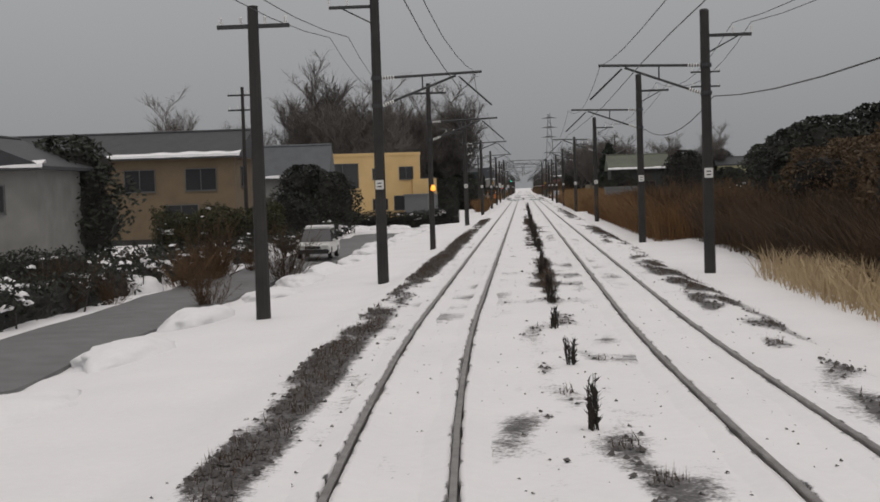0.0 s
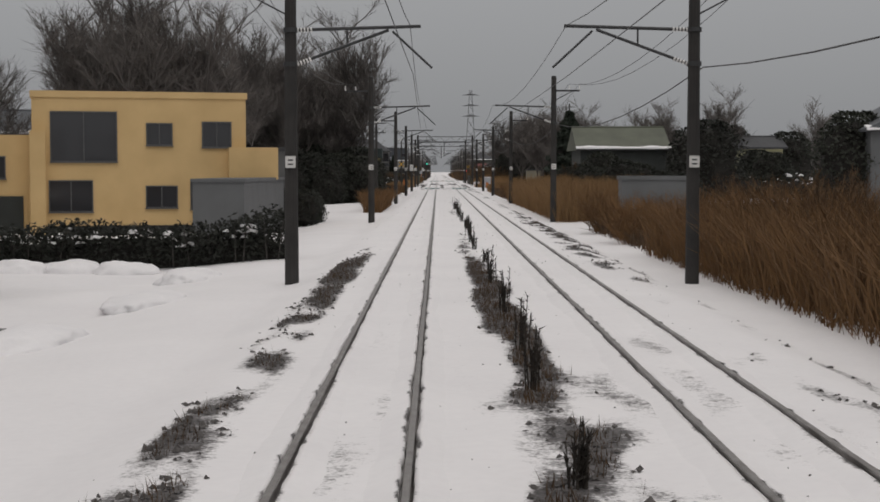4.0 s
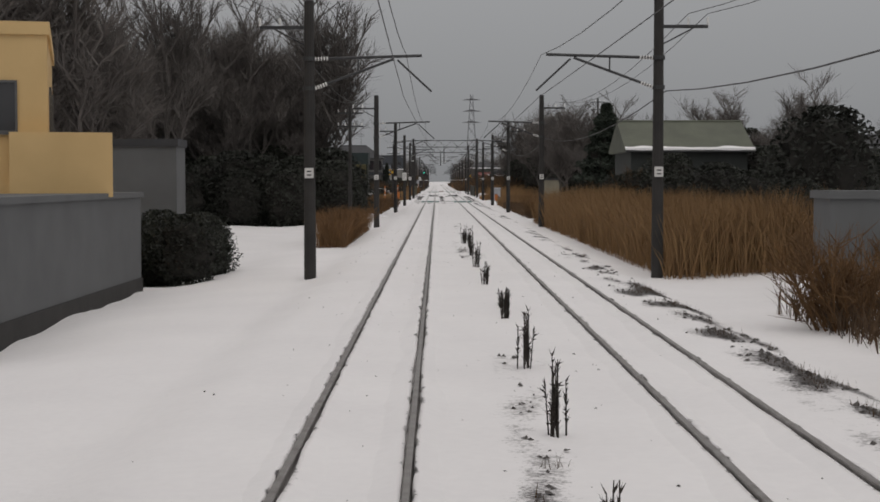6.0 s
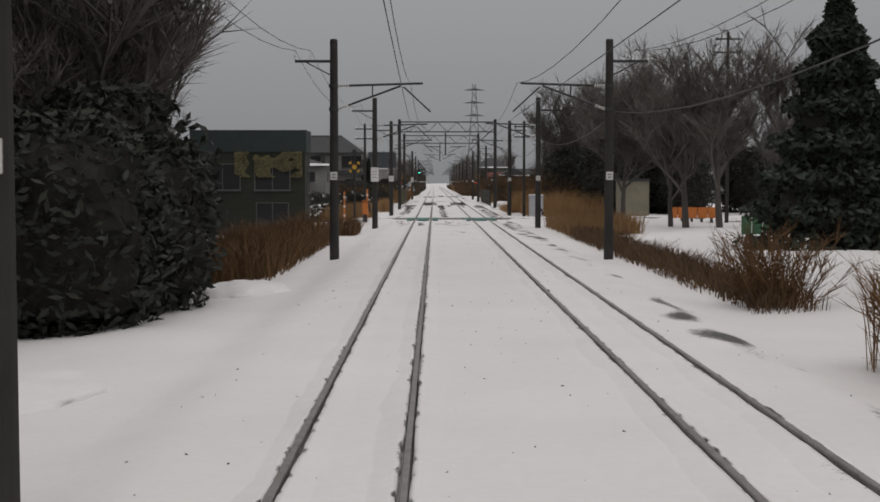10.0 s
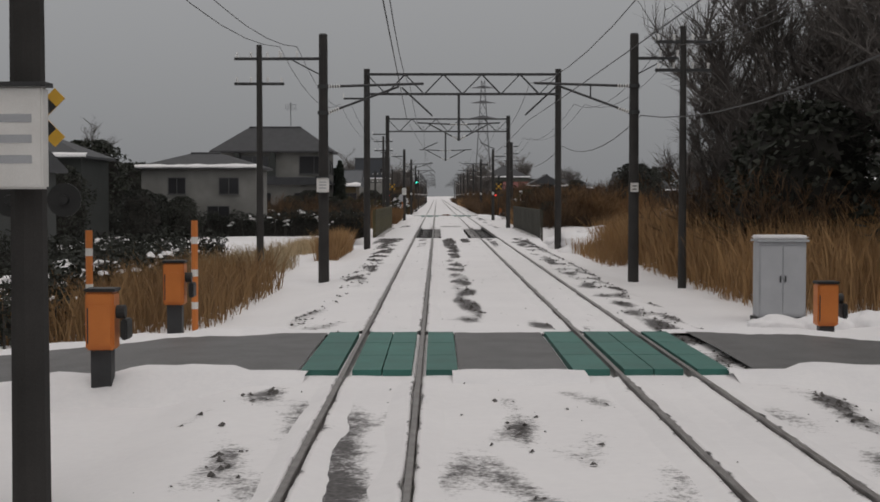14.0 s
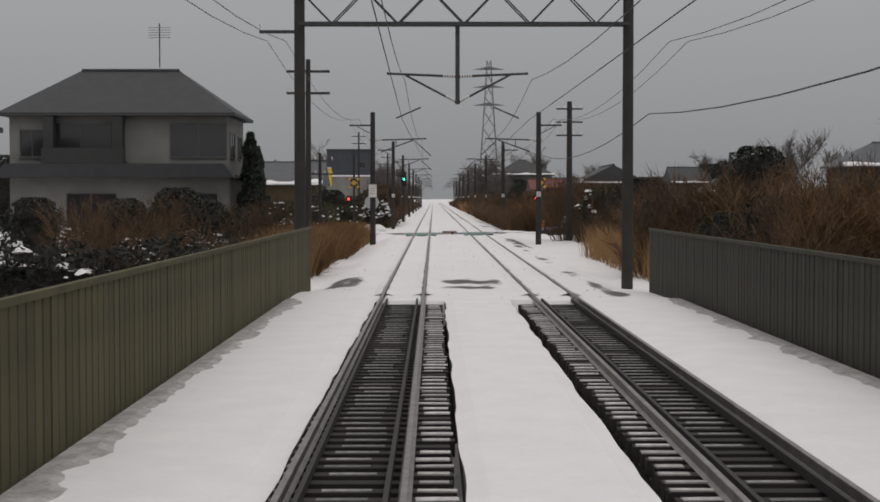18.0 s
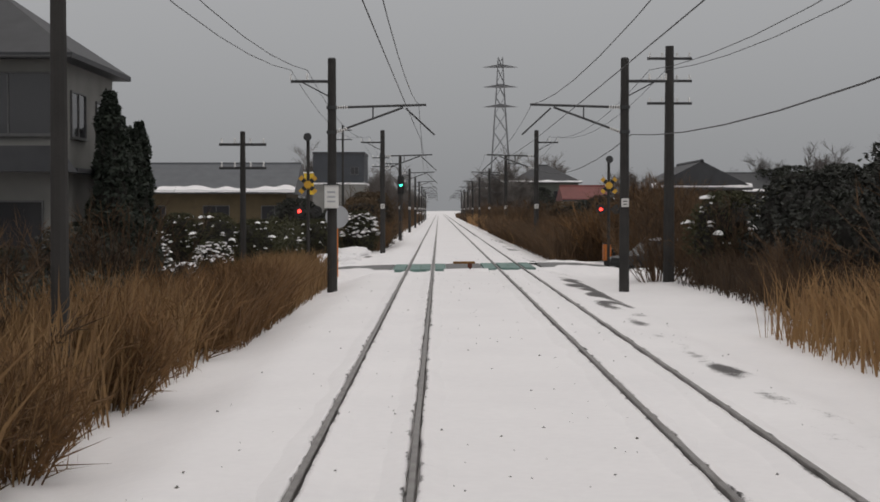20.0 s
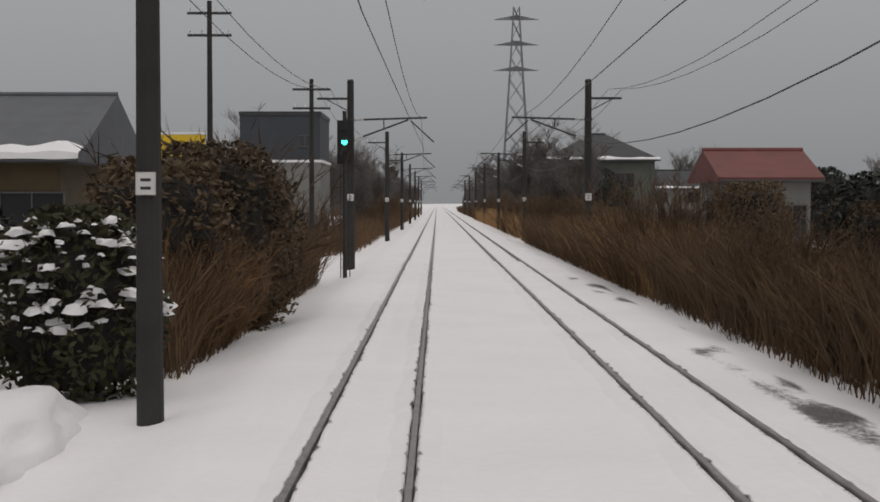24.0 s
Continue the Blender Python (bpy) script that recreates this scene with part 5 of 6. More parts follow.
reeds(7.0, 13, 348, 366, 0.9, 2400, 7)
reeds(10, 14, 370, 380, 1.5, 700, 27)
reeds(7.6, 12, 420, 445, 1.8, 2500, 8)
reeds(6.4, 9.8, 492, 600, 2.3, 15000, 9, BRUSH, "dense dark brown dry brush and stalks")
reeds(6.6, 8.6, 560, 760, 2.2, 5000, 19)
reeds(6.5, 8.4, 536, 557, 2.5, 2600, 39, None, "clump of golden dry reeds in the brush")
reeds(8.4, 11, 498, 514, 2.5, 2600, 40, RUSSET, "dense rust-brown dry brush and stalks")
reeds(-7.4, -4.7, 578, 900, 1.9, 7000, 41, BRUSH, "dense dark brown dry brush far along the line")
reeds(6.8, 9.5, 760, 1000, 2.0, 4000, 42, BRUSH, "dense dark brown dry brush far along the line")
reeds(-5.5, -4.1, 189, 213, 1.55, 2600, 10, RUSSET, "rust-brown dry grass bank along the line")
reeds(-9.5, -5.0, 250, 281, 1.4, 5200, 11, RUSSET, "rust-brown dry brush and stalks on the bank")
reeds(-10.5, -5.0, 320, 335, 1.5, 2300, 12)
reeds(-10.5, -6.0, 338, 352, 1.3, 1500, 43, PALE_REED, "sparse pale straw reeds in the snow")
reeds(-9.0, -5.6, 366, 378, 0.9, 900, 44, PALE_REED, "sparse pale straw reeds in the snow")
reeds(-5.7, -4.6, 355, 369, 1.5, 1300, 13)
reeds(-7.0, -4.6, 421, 440, 2.0, 2000, 14)
reeds(-6.6, -4.3, 441, 454, 1.6, 2600, 15, RUSSET, "dense rust-brown dry reeds along the verge")
reeds(-7.0, -4.3, 452, 470, 1.5, 4200, 35)
reeds(-6.0, -4.4, 517, 547, 2.1, 4200, 16, BRUSH, "dense dark brown dry brush above the snow bank")

scatter(SHRUBS, 8.5, 15, 20, 150, 28, 0.8, 1.3, 51)
scatter(SHRUBS, 12, 18, 166, 245, 22, 0.6, 1.0, 52)
scatter(SHRUBS, 10.5, 16, 330, 350, 12, 1.0, 1.5, 53)
scatter(SHRUBS, 8, 15, 412, 470, 20, 0.9, 1.5, 54)
scatter(SHRUBS, 6.8, 11, 490, 640, 36, 0.9, 1.5, 55)
scatter(SHRUBS, -15, -8, 40, 66, 14, 0.6, 1.0, 56)
scatter(SHRUBS, -10, -5.5, 252, 292, 8, 0.5, 0.8, 57)
scatter(RUSSETS, -6.2, -4.8, 517, 530, 8, 1.1, 1.5, 58)
plant(SHRUBS[1], -5.7, 531, 1.9)
for ox, oy, os in ((-5.7, 515.0, 0.85),):
    plant(SNOWY, ox, oy, os)
plant(OLIVES[0], -10.3, 524, 0.75)
plant(OLIVES[0], -11.2, 516, 0.55)
scatter(SHRUBS, -10, -5, 575, 760, 22, 1.0, 2.0, 59)
scatter(SHRUBS, 7, 12, 640, 800, 16, 1.0, 2.0, 60)
scatter(SHRUBS, -16, -7, 418, 452, 16, 0.8, 1.4, 61)
scatter(RUSSETS, -5.5, -4.7, 192, 212, 8, 0.7, 1.0, 62)
scatter(RUSSETS, 8, 12, 90, 240, 24, 0.8, 1.3, 63)
scatter(RUSSETS, -6.4, -4.8, 424, 452, 12, 0.8, 1.1, 64)

scatter(TREES, -36, -13, 246, 272, 20, 1.1, 1.5, 71)
scatter(TREES, -36, -17, 186, 236, 14, 1.1, 1.4, 80)
scatter(TREES, -22, -9.5, 246, 258, 8, 1.1, 1.35, 90)
scatter(TREES, -20, -9.0, 244, 256, 8, 0.8, 1.2, 72)
scatter(TREES, -26, -17, 262, 292, 9, 0.7, 1.1, 73)
scatter(TREES, -17, -11.2, 258, 280, 4, 0.95, 1.25, 91)
scatter(TREES, 20, 38, 252, 262, 9, 0.6, 0.85, 74)
scatter(TREES, 12, 30, 290, 305, 8, 0.6, 0.9, 79)
scatter(TREES, 11.5, 24, 322, 343, 11, 0.75, 1.1, 75)
for tx, ty, ts in ((11.2, 348, 0.6), (12.6, 346, 0.78)):
    plant(TREES[1 if ts > 0.75 else 2], tx, ty, ts)
scatter(TREES, 22, 48, 400, 470, 14, 0.5, 0.8, 76)
scatter(TREES, 12, 24, 640, 800, 14, 0.6, 0.9, 77)
scatter(TREES, -24, -8, 660, 800, 16, 0.6, 0.9, 78)
scatter(ROUND, -30, -8.2, 234, 250, 40, 0.85, 1.3, 81)
scatter(ROUND, -11.5, -7.9, 170, 180, 16, 0.38, 0.48, 94)
plant(ROUND[0], -7.3, 241.5, 0.9)
plant(ROUND[1], -8.6, 238.5, 1.0)
scatter(ROUND, -24, -16.5, 255, 298, 8, 0.8, 1.2, 82)
scatter(ROUND, 12.5, 17, 200, 234, 12, 0.6, 0.95, 83)
scatter(ROUND, 13, 18, 168, 200, 9, 0.4, 0.6, 92)
scatter(ROUND, 24.5, 34, 228, 240, 7, 0.9, 1.2, 93)
scatter(ROUND, 15.5, 20.5, 262, 270, 4, 0.5, 0.8, 88)
scatter(ROUND, 11.5, 22, 324, 345, 12, 0.8, 1.3, 84)
scatter(OLIVES, -10.6, -7.7, 496, 514, 11, 0.7, 0.95, 85)
for ox, oy, os in ((-10.4, 492, 0.95), (-12.4, 491, 1.1), (-14.7, 493, 1.1), (-17.0, 491.5, 1.15), (-19.4, 493, 1.1)):
    plant(OLIVES[0], ox, oy, os)
scatter(ROUND, -12, -7, 512, 545, 9, 0.6, 0.9, 89)
scatter(WITHERED, -6.4, -5.2, 521, 533, 5, 0.8, 1.05, 95)
scatter(WITHERED, 10.5, 14, 492, 500, 3, 0.7, 0.9, 96)
scatter(SHRUBS, 9.2, 13.5, 488, 500, 9, 1.3, 1.9, 115)
scatter(RUSSETS, 9.0, 13.0, 489, 500, 6, 1.4, 2.2, 116)
scatter(WITHERED, 11, 16, 528, 552, 7, 0.6, 0.85, 97)
scatter(WITHERED, 12.5, 19, 38, 78, 12, 0.75, 1.05, 121)
scatter(ROUND, 18, 27, 96, 116, 10, 1.2, 1.6, 124)
scatter(ROUND, 8.8, 13, 417, 434, 6, 0.45, 0.7, 122)
scatter([SNOWY], -19, -10.5, 482, 489, 6, 0.5, 0.7, 123)
scatter(ROUND, 12, 17, 600, 636, 7, 0.9, 1.3, 98)
scatter(WITHERED, 8.6, 11, 572, 640, 9, 0.5, 0.75, 99)
scatter(ROUND, 12, 20, 425, 462, 6, 0.6, 0.8, 86)
scatter(ROUND, -21, -9.5, 440, 456, 10, 0.5, 0.85, 118)
scatter([SNOWY], -20, -9.5, 430, 450, 5, 0.5, 0.75, 119)
scatter(ROUND, -24, -15, 396, 407, 6, 0.6, 0.8, 120)
plant(OLIVES[0], 11.2, 466.5, 1.2)
plant(OLIVES[0], 13.4, 465, 1.25)
scatter(ROUND, 12, 20, 510, 545, 8, 0.6, 0.9, 87)
plant(CONE, 16.4, 264.5, 0.98)
for sx, sy, ss in ((-11.5, 461.2, 0.8), (-11.6, 463.4, 0.88), (-11.7, 465.8, 0.86), (-11.9, 468.2, 0.92), (-12.8, 470.2, 0.9)):
    plant(SLIM, sx, sy, ss)
scatter(SHRUBS, 12.5, 22, 226, 234, 10, 1.0, 1.5, 117)


# ---- hedges, road and snow heaps on the near side ----


def hedge(x0, x1, y0, y1, h, n, seed, material=None, label="dense dark clipped hedge standing in snow", white=6.0):
    """A run of hedge: stems inside and leaf slivers through a box with an uneven top."""
    random.seed(seed)
    t = thing("hedge", label, "hedge", group="hedges")
    vs, fs, sv, sf = [], [], [], []
    for _ in range(int(n * 1.7)):
        x, y = random.uniform(x0, x1), random.uniform(y0, y1)
        top = h * (0.85 + 0.3 * noise.noise((x * 0.6, y * 0.6, seed)) + 0.3 * max(0.0, noise.noise((x * 1.7, y * 1.7, seed + 2))))
        p = Vector((x, y, ground_z(x, y) + top * random.random() ** 0.8))
        a = Vector((random.gauss(0, 1), random.gauss(0, 1), random.gauss(0, 0.8))).normalized() * random.uniform(0.06, 0.15)
        c = a.cross(Vector((random.gauss(0, 1), random.gauss(0, 1), random.gauss(0, 1)))).normalized() * 0.045
        k = len(vs)
        vs += [p - a, p + c, p + a, p - c]
        fs.append((k, k + 1, k + 2, k + 3))
    for _ in range(max(6, n // 120)):
        x, y = random.uniform(x0, x1), random.uniform(y0, y1)
        z = ground_z(x, y)
        tube(sv, sf, Vector((x, y, z - 0.2)), Vector((x + random.gauss(0, 0.15), y + random.gauss(0, 0.15), z + h * 0.8)), 0.035, 0.012, 4)
    # Dark core hull inside the hedge stands in for its inner shade.
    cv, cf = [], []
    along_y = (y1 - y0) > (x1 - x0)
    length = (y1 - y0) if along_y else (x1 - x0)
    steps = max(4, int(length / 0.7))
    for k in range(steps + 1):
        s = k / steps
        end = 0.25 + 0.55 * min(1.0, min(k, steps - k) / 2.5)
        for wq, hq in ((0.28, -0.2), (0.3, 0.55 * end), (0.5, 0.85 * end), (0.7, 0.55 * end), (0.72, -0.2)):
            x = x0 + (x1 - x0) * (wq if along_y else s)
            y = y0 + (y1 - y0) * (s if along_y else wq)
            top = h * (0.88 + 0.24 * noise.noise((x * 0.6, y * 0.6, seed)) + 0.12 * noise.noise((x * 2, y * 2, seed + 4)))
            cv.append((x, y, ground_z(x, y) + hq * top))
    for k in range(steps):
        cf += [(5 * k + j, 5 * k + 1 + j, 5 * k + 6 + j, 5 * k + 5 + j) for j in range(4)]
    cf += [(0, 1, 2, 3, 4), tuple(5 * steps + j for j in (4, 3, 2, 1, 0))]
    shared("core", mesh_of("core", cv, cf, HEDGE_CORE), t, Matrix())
    tagged(shared("inner_wood", mesh_of("inner_wood", sv, sf, BARK), t, Matrix()), kind="stuff")
    shared("foliage", mesh_of("foliage", vs, fs, material or EVERGREEN), t, Matrix())
    wv, wf = [], []
    for _ in range(int(length * white)):
        x, y = random.uniform(x0, x1), random.uniform(y0, y1)
        if noise.noise((x * 0.35, y * 0.35, seed + 9)) < -0.05:
            continue
        clump(wv, wf, x, y, ground_z(x, y) + h * (0.8 + 0.28 * noise.noise((x * 0.6, y * 0.6, seed))) * random.uniform(0.5, 1.05), random.uniform(0.07, 0.24))
    tagged(shared("snow", mesh_of("snow", wv, wf, SNOW), t, Matrix()), "clumps of snow caught in the hedge", kind="stuff")


hedge(-26, -5.1, 132.5, 134.3, 1.7, 9000, 1)
hedge(-24, -12.6, 60, 62, 1.5, 3000, 2)
hedge(-14.5, -12.8, 20, 112, 1.3, 9000, 3)
hedge(-30, -6.0, 408.2, 409.8, 2.2, 9000, 4)
hedge(-22, -8.5, 344, 347, 2.0, 6000, 5)
hedge(-13, -8.6, 492, 540, 2.8, 15000, 6, OLIVE_LEAF, "tall dense olive brown hedge standing in snow", 1.2)
hedge(-12, -9, 318, 343, 1.8, 5000, 7)
hedge(-10.5, -7.2, 432, 457, 1.7, 9000, 11, EVERGREEN, "rough dark hedge with snow caught in it")
reeds(9.3, 15, 412, 468, 1.5, 7000, 38, BRUSH, "dense dark brown dry brush and stalks")
hedge(24, 60, 226, 229, 3.2, 7000, 9)


def snow_mound(x, y, w, d, h, seed, label="lumpy heap of white snow over low bushes"):
    bm = bmesh.new()
    bmesh.ops.create_icosphere(bm, subdivisions=4, radius=1)
    for v in bm.verts:
        f = 1 + 0.22 * noise.noise(v.co * 1.6 + Vector((seed, 0, 0))) + 0.12 * noise.noise(v.co * 4.5 + Vector((seed, 3, 0))) + 0.06 * noise.noise(v.co * 10 + Vector((seed, 6, 0)))
        g = max(0.0, v.co.z)
        v.co = Vector((v.co.x * w / 2 * f, v.co.y * d / 2 * f, h * g * (1.5 - 0.5 * g) * f - (0.3 if v.co.z < 0 else 0.12 * (1 - g))))
    for f in bm.faces:
        f.smooth = True
    me = bpy.data.meshes.new("snow_mound")
    bm.to_mesh(me)
    bm.free()
    me.materials.append(SNOW)
    ob = new("snow_mound", me)
    ob.location = (x + bend(y), y, ground_z(x, y))
    tagged(ob, label, "snow heap", "heaps of snow")


snow_mound(-6.2, 498, 3.0, 12, 0.42, 2)
for hx, hy, hs in ((-5.9, 226, 0.25), (-5.4, 246, 0.3), (-6.4, 286, 0.45), (-7.0, 292, 0.6), (-7.6, 283, 0.5)):
    snow_mound(hx, hy, 2.4, 4.5, hs, 90 + hy)
snow_mound(-6.0, 509, 3.0, 10, 0.55, 3)
snow_mound(-6.6, 488, 3.2, 7, 0.45, 4)
snow_mound(-13.2, 487.5, 3.4, 1.8, 0.6, 6)
for k in range(14):
    snow_mound(-7.2 - 0.3 * (k % 3), 22 + 8 * k, 1.9, 4.6, 0.24 + 0.07 * (k % 3), 10 + k)
for k in range(6):
    snow_mound(-10.5 - 1.8 * k, 131 + 0.3 * (k % 2), 2.2, 1.6, 0.4, 30 + k)
for k in range(9):
    snow_mound(8.6 + 1.9 * (k % 3), 364 + 2.0 * k, 4.2, 4.5, 0.7 + 0.15 * (k % 2), 40 + k)
for k in range(6):
    snow_mound(7.6 + 1.1 * k, 319.6, 1.5, 1.2, 0.3, 50 + k)


def street(x0, x1, y0, y1):
    vs, fs = [], []
    n = int((y1 - y0) / 2)
    for k in range(n + 1):
        y = y0 + (y1 - y0) * k / n
        j = 0.25 * noise.noise((y * 0.3, 1, 1))
        zz = max(ground_z(x0, y), ground_z(x1, y), ground_z((x0 + x1) / 2, y)) + 0.05
        for x, dz in ((x0 + j, -0.4), (x0 + j, 0), ((x0 + x1) / 2, 0.04), (x1 - j, 0), (x1 - j, -0.4)):
            vs.append((x + bend(y), y, zz + dz))
    for k in range(n):
        fs += [(5 * k + j, 5 * k + 1 + j, 5 * k + 6 + j, 5 * k + 5 + j) for j in range(4)]
    tagged(new("street", mesh_of("street", vs, fs, ASPHALT)), "grey wet street beside the railway", "street", kind="structure")


street(-12.0, -8.6, -20, 112)


# ---- stalks, stones and small things between the tracks ----
def weed(seed, h):
    random.seed(seed)
    vs, fs = [], []
    for _ in range(12):
        p = Vector((random.gauss(0, 0.045), random.gauss(0, 0.045), -0.05))
        d = Vector((random.gauss(0, 0.05), random.gauss(0, 0.05), 1)).normalized()
        e = p + d * h * random.uniform(0.5, 1)
        tube(vs, fs, p, e, 0.012, 0.005, 4)
        for _ in range(22):
            q = p.lerp(e, random.uniform(0.2, 1))
            sprig(vs, fs, q, q + lean(d, 0.6) * random.uniform(0.04, 0.12), 0.013)
    return mesh_of("dead_weed", vs, fs, DEAD_STALK)


DEAD_STALK = mat("dead_stalk", (0.04, 0.032, 0.024), (0.015, 0.012, 0.01), scale=4, rough=0.9)
WEEDS = [weed(90 + k, h) for k, h in enumerate((0.45, 0.7, 0.95))]
random.seed(5)
for y in [16 + 5.6 * k + random.uniform(-1.5, 1.5) for k in range(18)] + [117.6, 126, 133.2, 138.6, 144.3, 152, 154.5, 161.8, 169.2, 176.8, 182.5, 183.6, 187, 189]:
    x = 1.3 + random.uniform(-0.1, 0.12)
    ob = new("dead_weed", random.choice(WEEDS))
    ob.matrix_basis = pose(x + bend(y), y, ground_z(x, y), 0, 0, random.uniform(0, 360))
    tagged(ob, "dark dead weed stalk sticking out of the snow", "weed", "dead weeds between the tracks")


def gravel():
    """Loose ballast stones where the snow is thin."""
    rng = np.random.default_rng(8)
    vs, fs = [], []
    made = 0
    for _ in range(80000):
        y = rng.uniform(8, 180) if rng.random() < 0.75 else rng.uniform(300, 382)
        x = rng.choice((-2.6, 1.2, 5.2, -2.9)) + rng.normal(0, 0.4)
        if bare_amount(x, y) + 0.5 * noise.noise((x * 5, y * 5, 0)) < 0.55:
            continue
        s = rng.uniform(0.02, 0.05)
        z = ground_z(x, y) + s * 0.3
        k = len(vs)
        bx = x + bend(y)
        for dx, dy, dz in ((1, 0, 0), (0, 1, 0), (-1, 0, 0), (0, -1, 0), (0, 0, 0.8), (0, 0, -0.8)):
            vs.append((bx + s * (dx + rng.normal(0, 0.25)), y + s * (dy + rng.normal(0, 0.25)), z + s * (dz + rng.normal(0, 0.2))))
        fs += [(k, k + 1, k + 4), (k + 1, k + 2, k + 4), (k + 2, k + 3, k + 4), (k + 3, k, k + 4)]
        made += 1
        if made > 14000:
            break
    for q in range(3600):
        y = 8 + 90 * rng.random() ** 1.8 if q < 1500 else rng.uniform(98, 500)
        if BRIDGE[0] - 1 < y < BRIDGE[1] + 1:
            continue
        x = rng.uniform(-3.2, 6.0)
        s = 0.008 + 0.016 * rng.random() ** 2
        z = ground_z(x, y) + s * 0.2
        k = len(vs)
        bx = x + bend(y)
        for dx, dy, dz in ((1, 0, 0), (0, 1, 0), (-1, 0, 0), (0, -1, 0), (0, 0, 0.8), (0, 0, -0.8)):
            vs.append((bx + s * (dx + rng.normal(0, 0.25)), y + s * (dy + rng.normal(0, 0.25)), z + s * (dz + rng.normal(0, 0.2))))
        fs += [(k, k + 1, k + 4), (k + 1, k + 2, k + 4), (k + 2, k + 3, k + 4), (k + 3, k, k + 4)]
    stone = mat("ballast_stone", (0.13, 0.12, 0.115), (0.05, 0.045, 0.043), scale=9, rough=0.85)
    tagged(new("ballast_stones", mesh_of("ballast_stones", vs, fs, stone)), "loose dark ballast stones showing through thin snow", "gravel", kind="stuff")


gravel()


def road_sign(x, y, z, r):
    s = thing("road_sign", "grey back of a round road sign on a post", "road sign", (x, y, 0))
    part("post", rod((0, 0, ground_z(x, y) - 0.2), (0, 0, z + r), 0.045, 0.045, 10), ORANGE, s)
    part("board", rod((0, -0.05, z), (0, -0.08, z), r, r, 24), CABINET, s)
    part("bracket", box(-0.08, 0.08, -0.06, 0.0, z - 0.1, z + 0.1), GALV, s)


road_sign(-4.35, 472.6, 2.35, 0.5)

kerb = thing("kerb_beam", "low worn orange kerb beam at the crossing edge", "kerb", (1.25, 482.1, 0))
part("beam", box(-0.55, 0.55, -0.08, 0.08, -0.15, 0.1, edge=0.02), mat("worn_orange_paint", (0.3, 0.14, 0.03), (0.16, 0.09, 0.04), scale=4, rough=0.8), kerb)
stub = thing("rusty_stub", "short rusty marker stub standing in the snow", "marker post", (1.4, 475.4, 0))
RUST = mat("rust", (0.13, 0.04, 0.025), (0.06, 0.02, 0.014), scale=5, rough=0.9)
part("post", rod((0, 0, -0.3), (0, 0, 0.26), 0.045, 0.04, 8), RUST, stub)
part("head", box(-0.1, 0.1, -0.04, 0.04, 0.05, 0.24, edge=0.015), RUST, stub)

board = thing("yellow_sign", "wide plain yellow sign board on posts", "sign", (-17.7, 588, -0.7))
for xx in (-1.6, 1.6):
    part("post", rod((xx, 0, 0), (xx, 0, 5.2), 0.09), GALV, board)
part("board", box(-2.5, 2.5, -0.1, 0.1, 5.2, 7.8, edge=0.02), mat("bright_yellow_paint", (0.72, 0.5, 0.03), (0.6, 0.4, 0.03), scale=1), board)
part("snow", box(-2.5, 2.5, -0.18, 0.18, 7.8, 7.95, edge=0.06), SNOW, board)

fence = thing("orange_fence", "low orange plastic site fence in the snow", "fence", (0, 0, 0))
for k in range(5):
    part("panel", box(16.0 + 0.68 * k, 16.64 + 0.68 * k, 305, 305.08, 0.2, 0.95, edge=0.02), ORANGE, fence)
    part("foot", box(16.2 + 0.68 * k, 16.3 + 0.68 * k, 304.8, 305.3, -0.8, 0.2), BLACK, fence)
net = thing("green_fence", "low green mesh fence in the snow", "fence", (0, 0, 0))
GREEN_NET = mat("green_netting", (0.04, 0.12, 0.06), (0.03, 0.08, 0.04), scale=4, rough=0.8)
for k in range(5):
    part("panel", box(16.4 + 0.58 * k, 16.95 + 0.58 * k, 283, 283.06, -0.6, 0.85, edge=0.02), GREEN_NET, net)


# sign boxes hung on the poles beside the crossings
def sign_box(x, y, z, w, h):
    s = thing("sign_box", "white enamel sign box hung on a line pole", "sign", (x, y, z), group="sign boxes on line poles")
    part("box", box(-w / 2, w / 2, -0.42, -0.2, 0, h, edge=0.02), WHITE, s)
    part("hood", box(-w / 2 - 0.04, w / 2 + 0.04, -0.46, -0.18, h, h + 0.04), GALV, s)
    for zz in (0.2 * h, 0.8 * h):
        part("strap", rod((0, 0, zz - 0.03), (0, 0, zz + 0.03), 0.205, 0.205, 12), GALV, s)
    for k in range(3):
        part("mark", box(-w * 0.3, w * 0.3, -0.424, -0.421, h * (0.25 + 0.2 * k), h * (0.33 + 0.2 * k)), CABINET, s)


sign_box(LEFT_POLE, 301, 2.7, 0.5, 0.95)
sign_box(LEFT_POLE, 337.5, 2.75, 0.42, 0.5)
sign_box(LEFT_POLE, 463.5, 2.7, 0.5, 0.85)


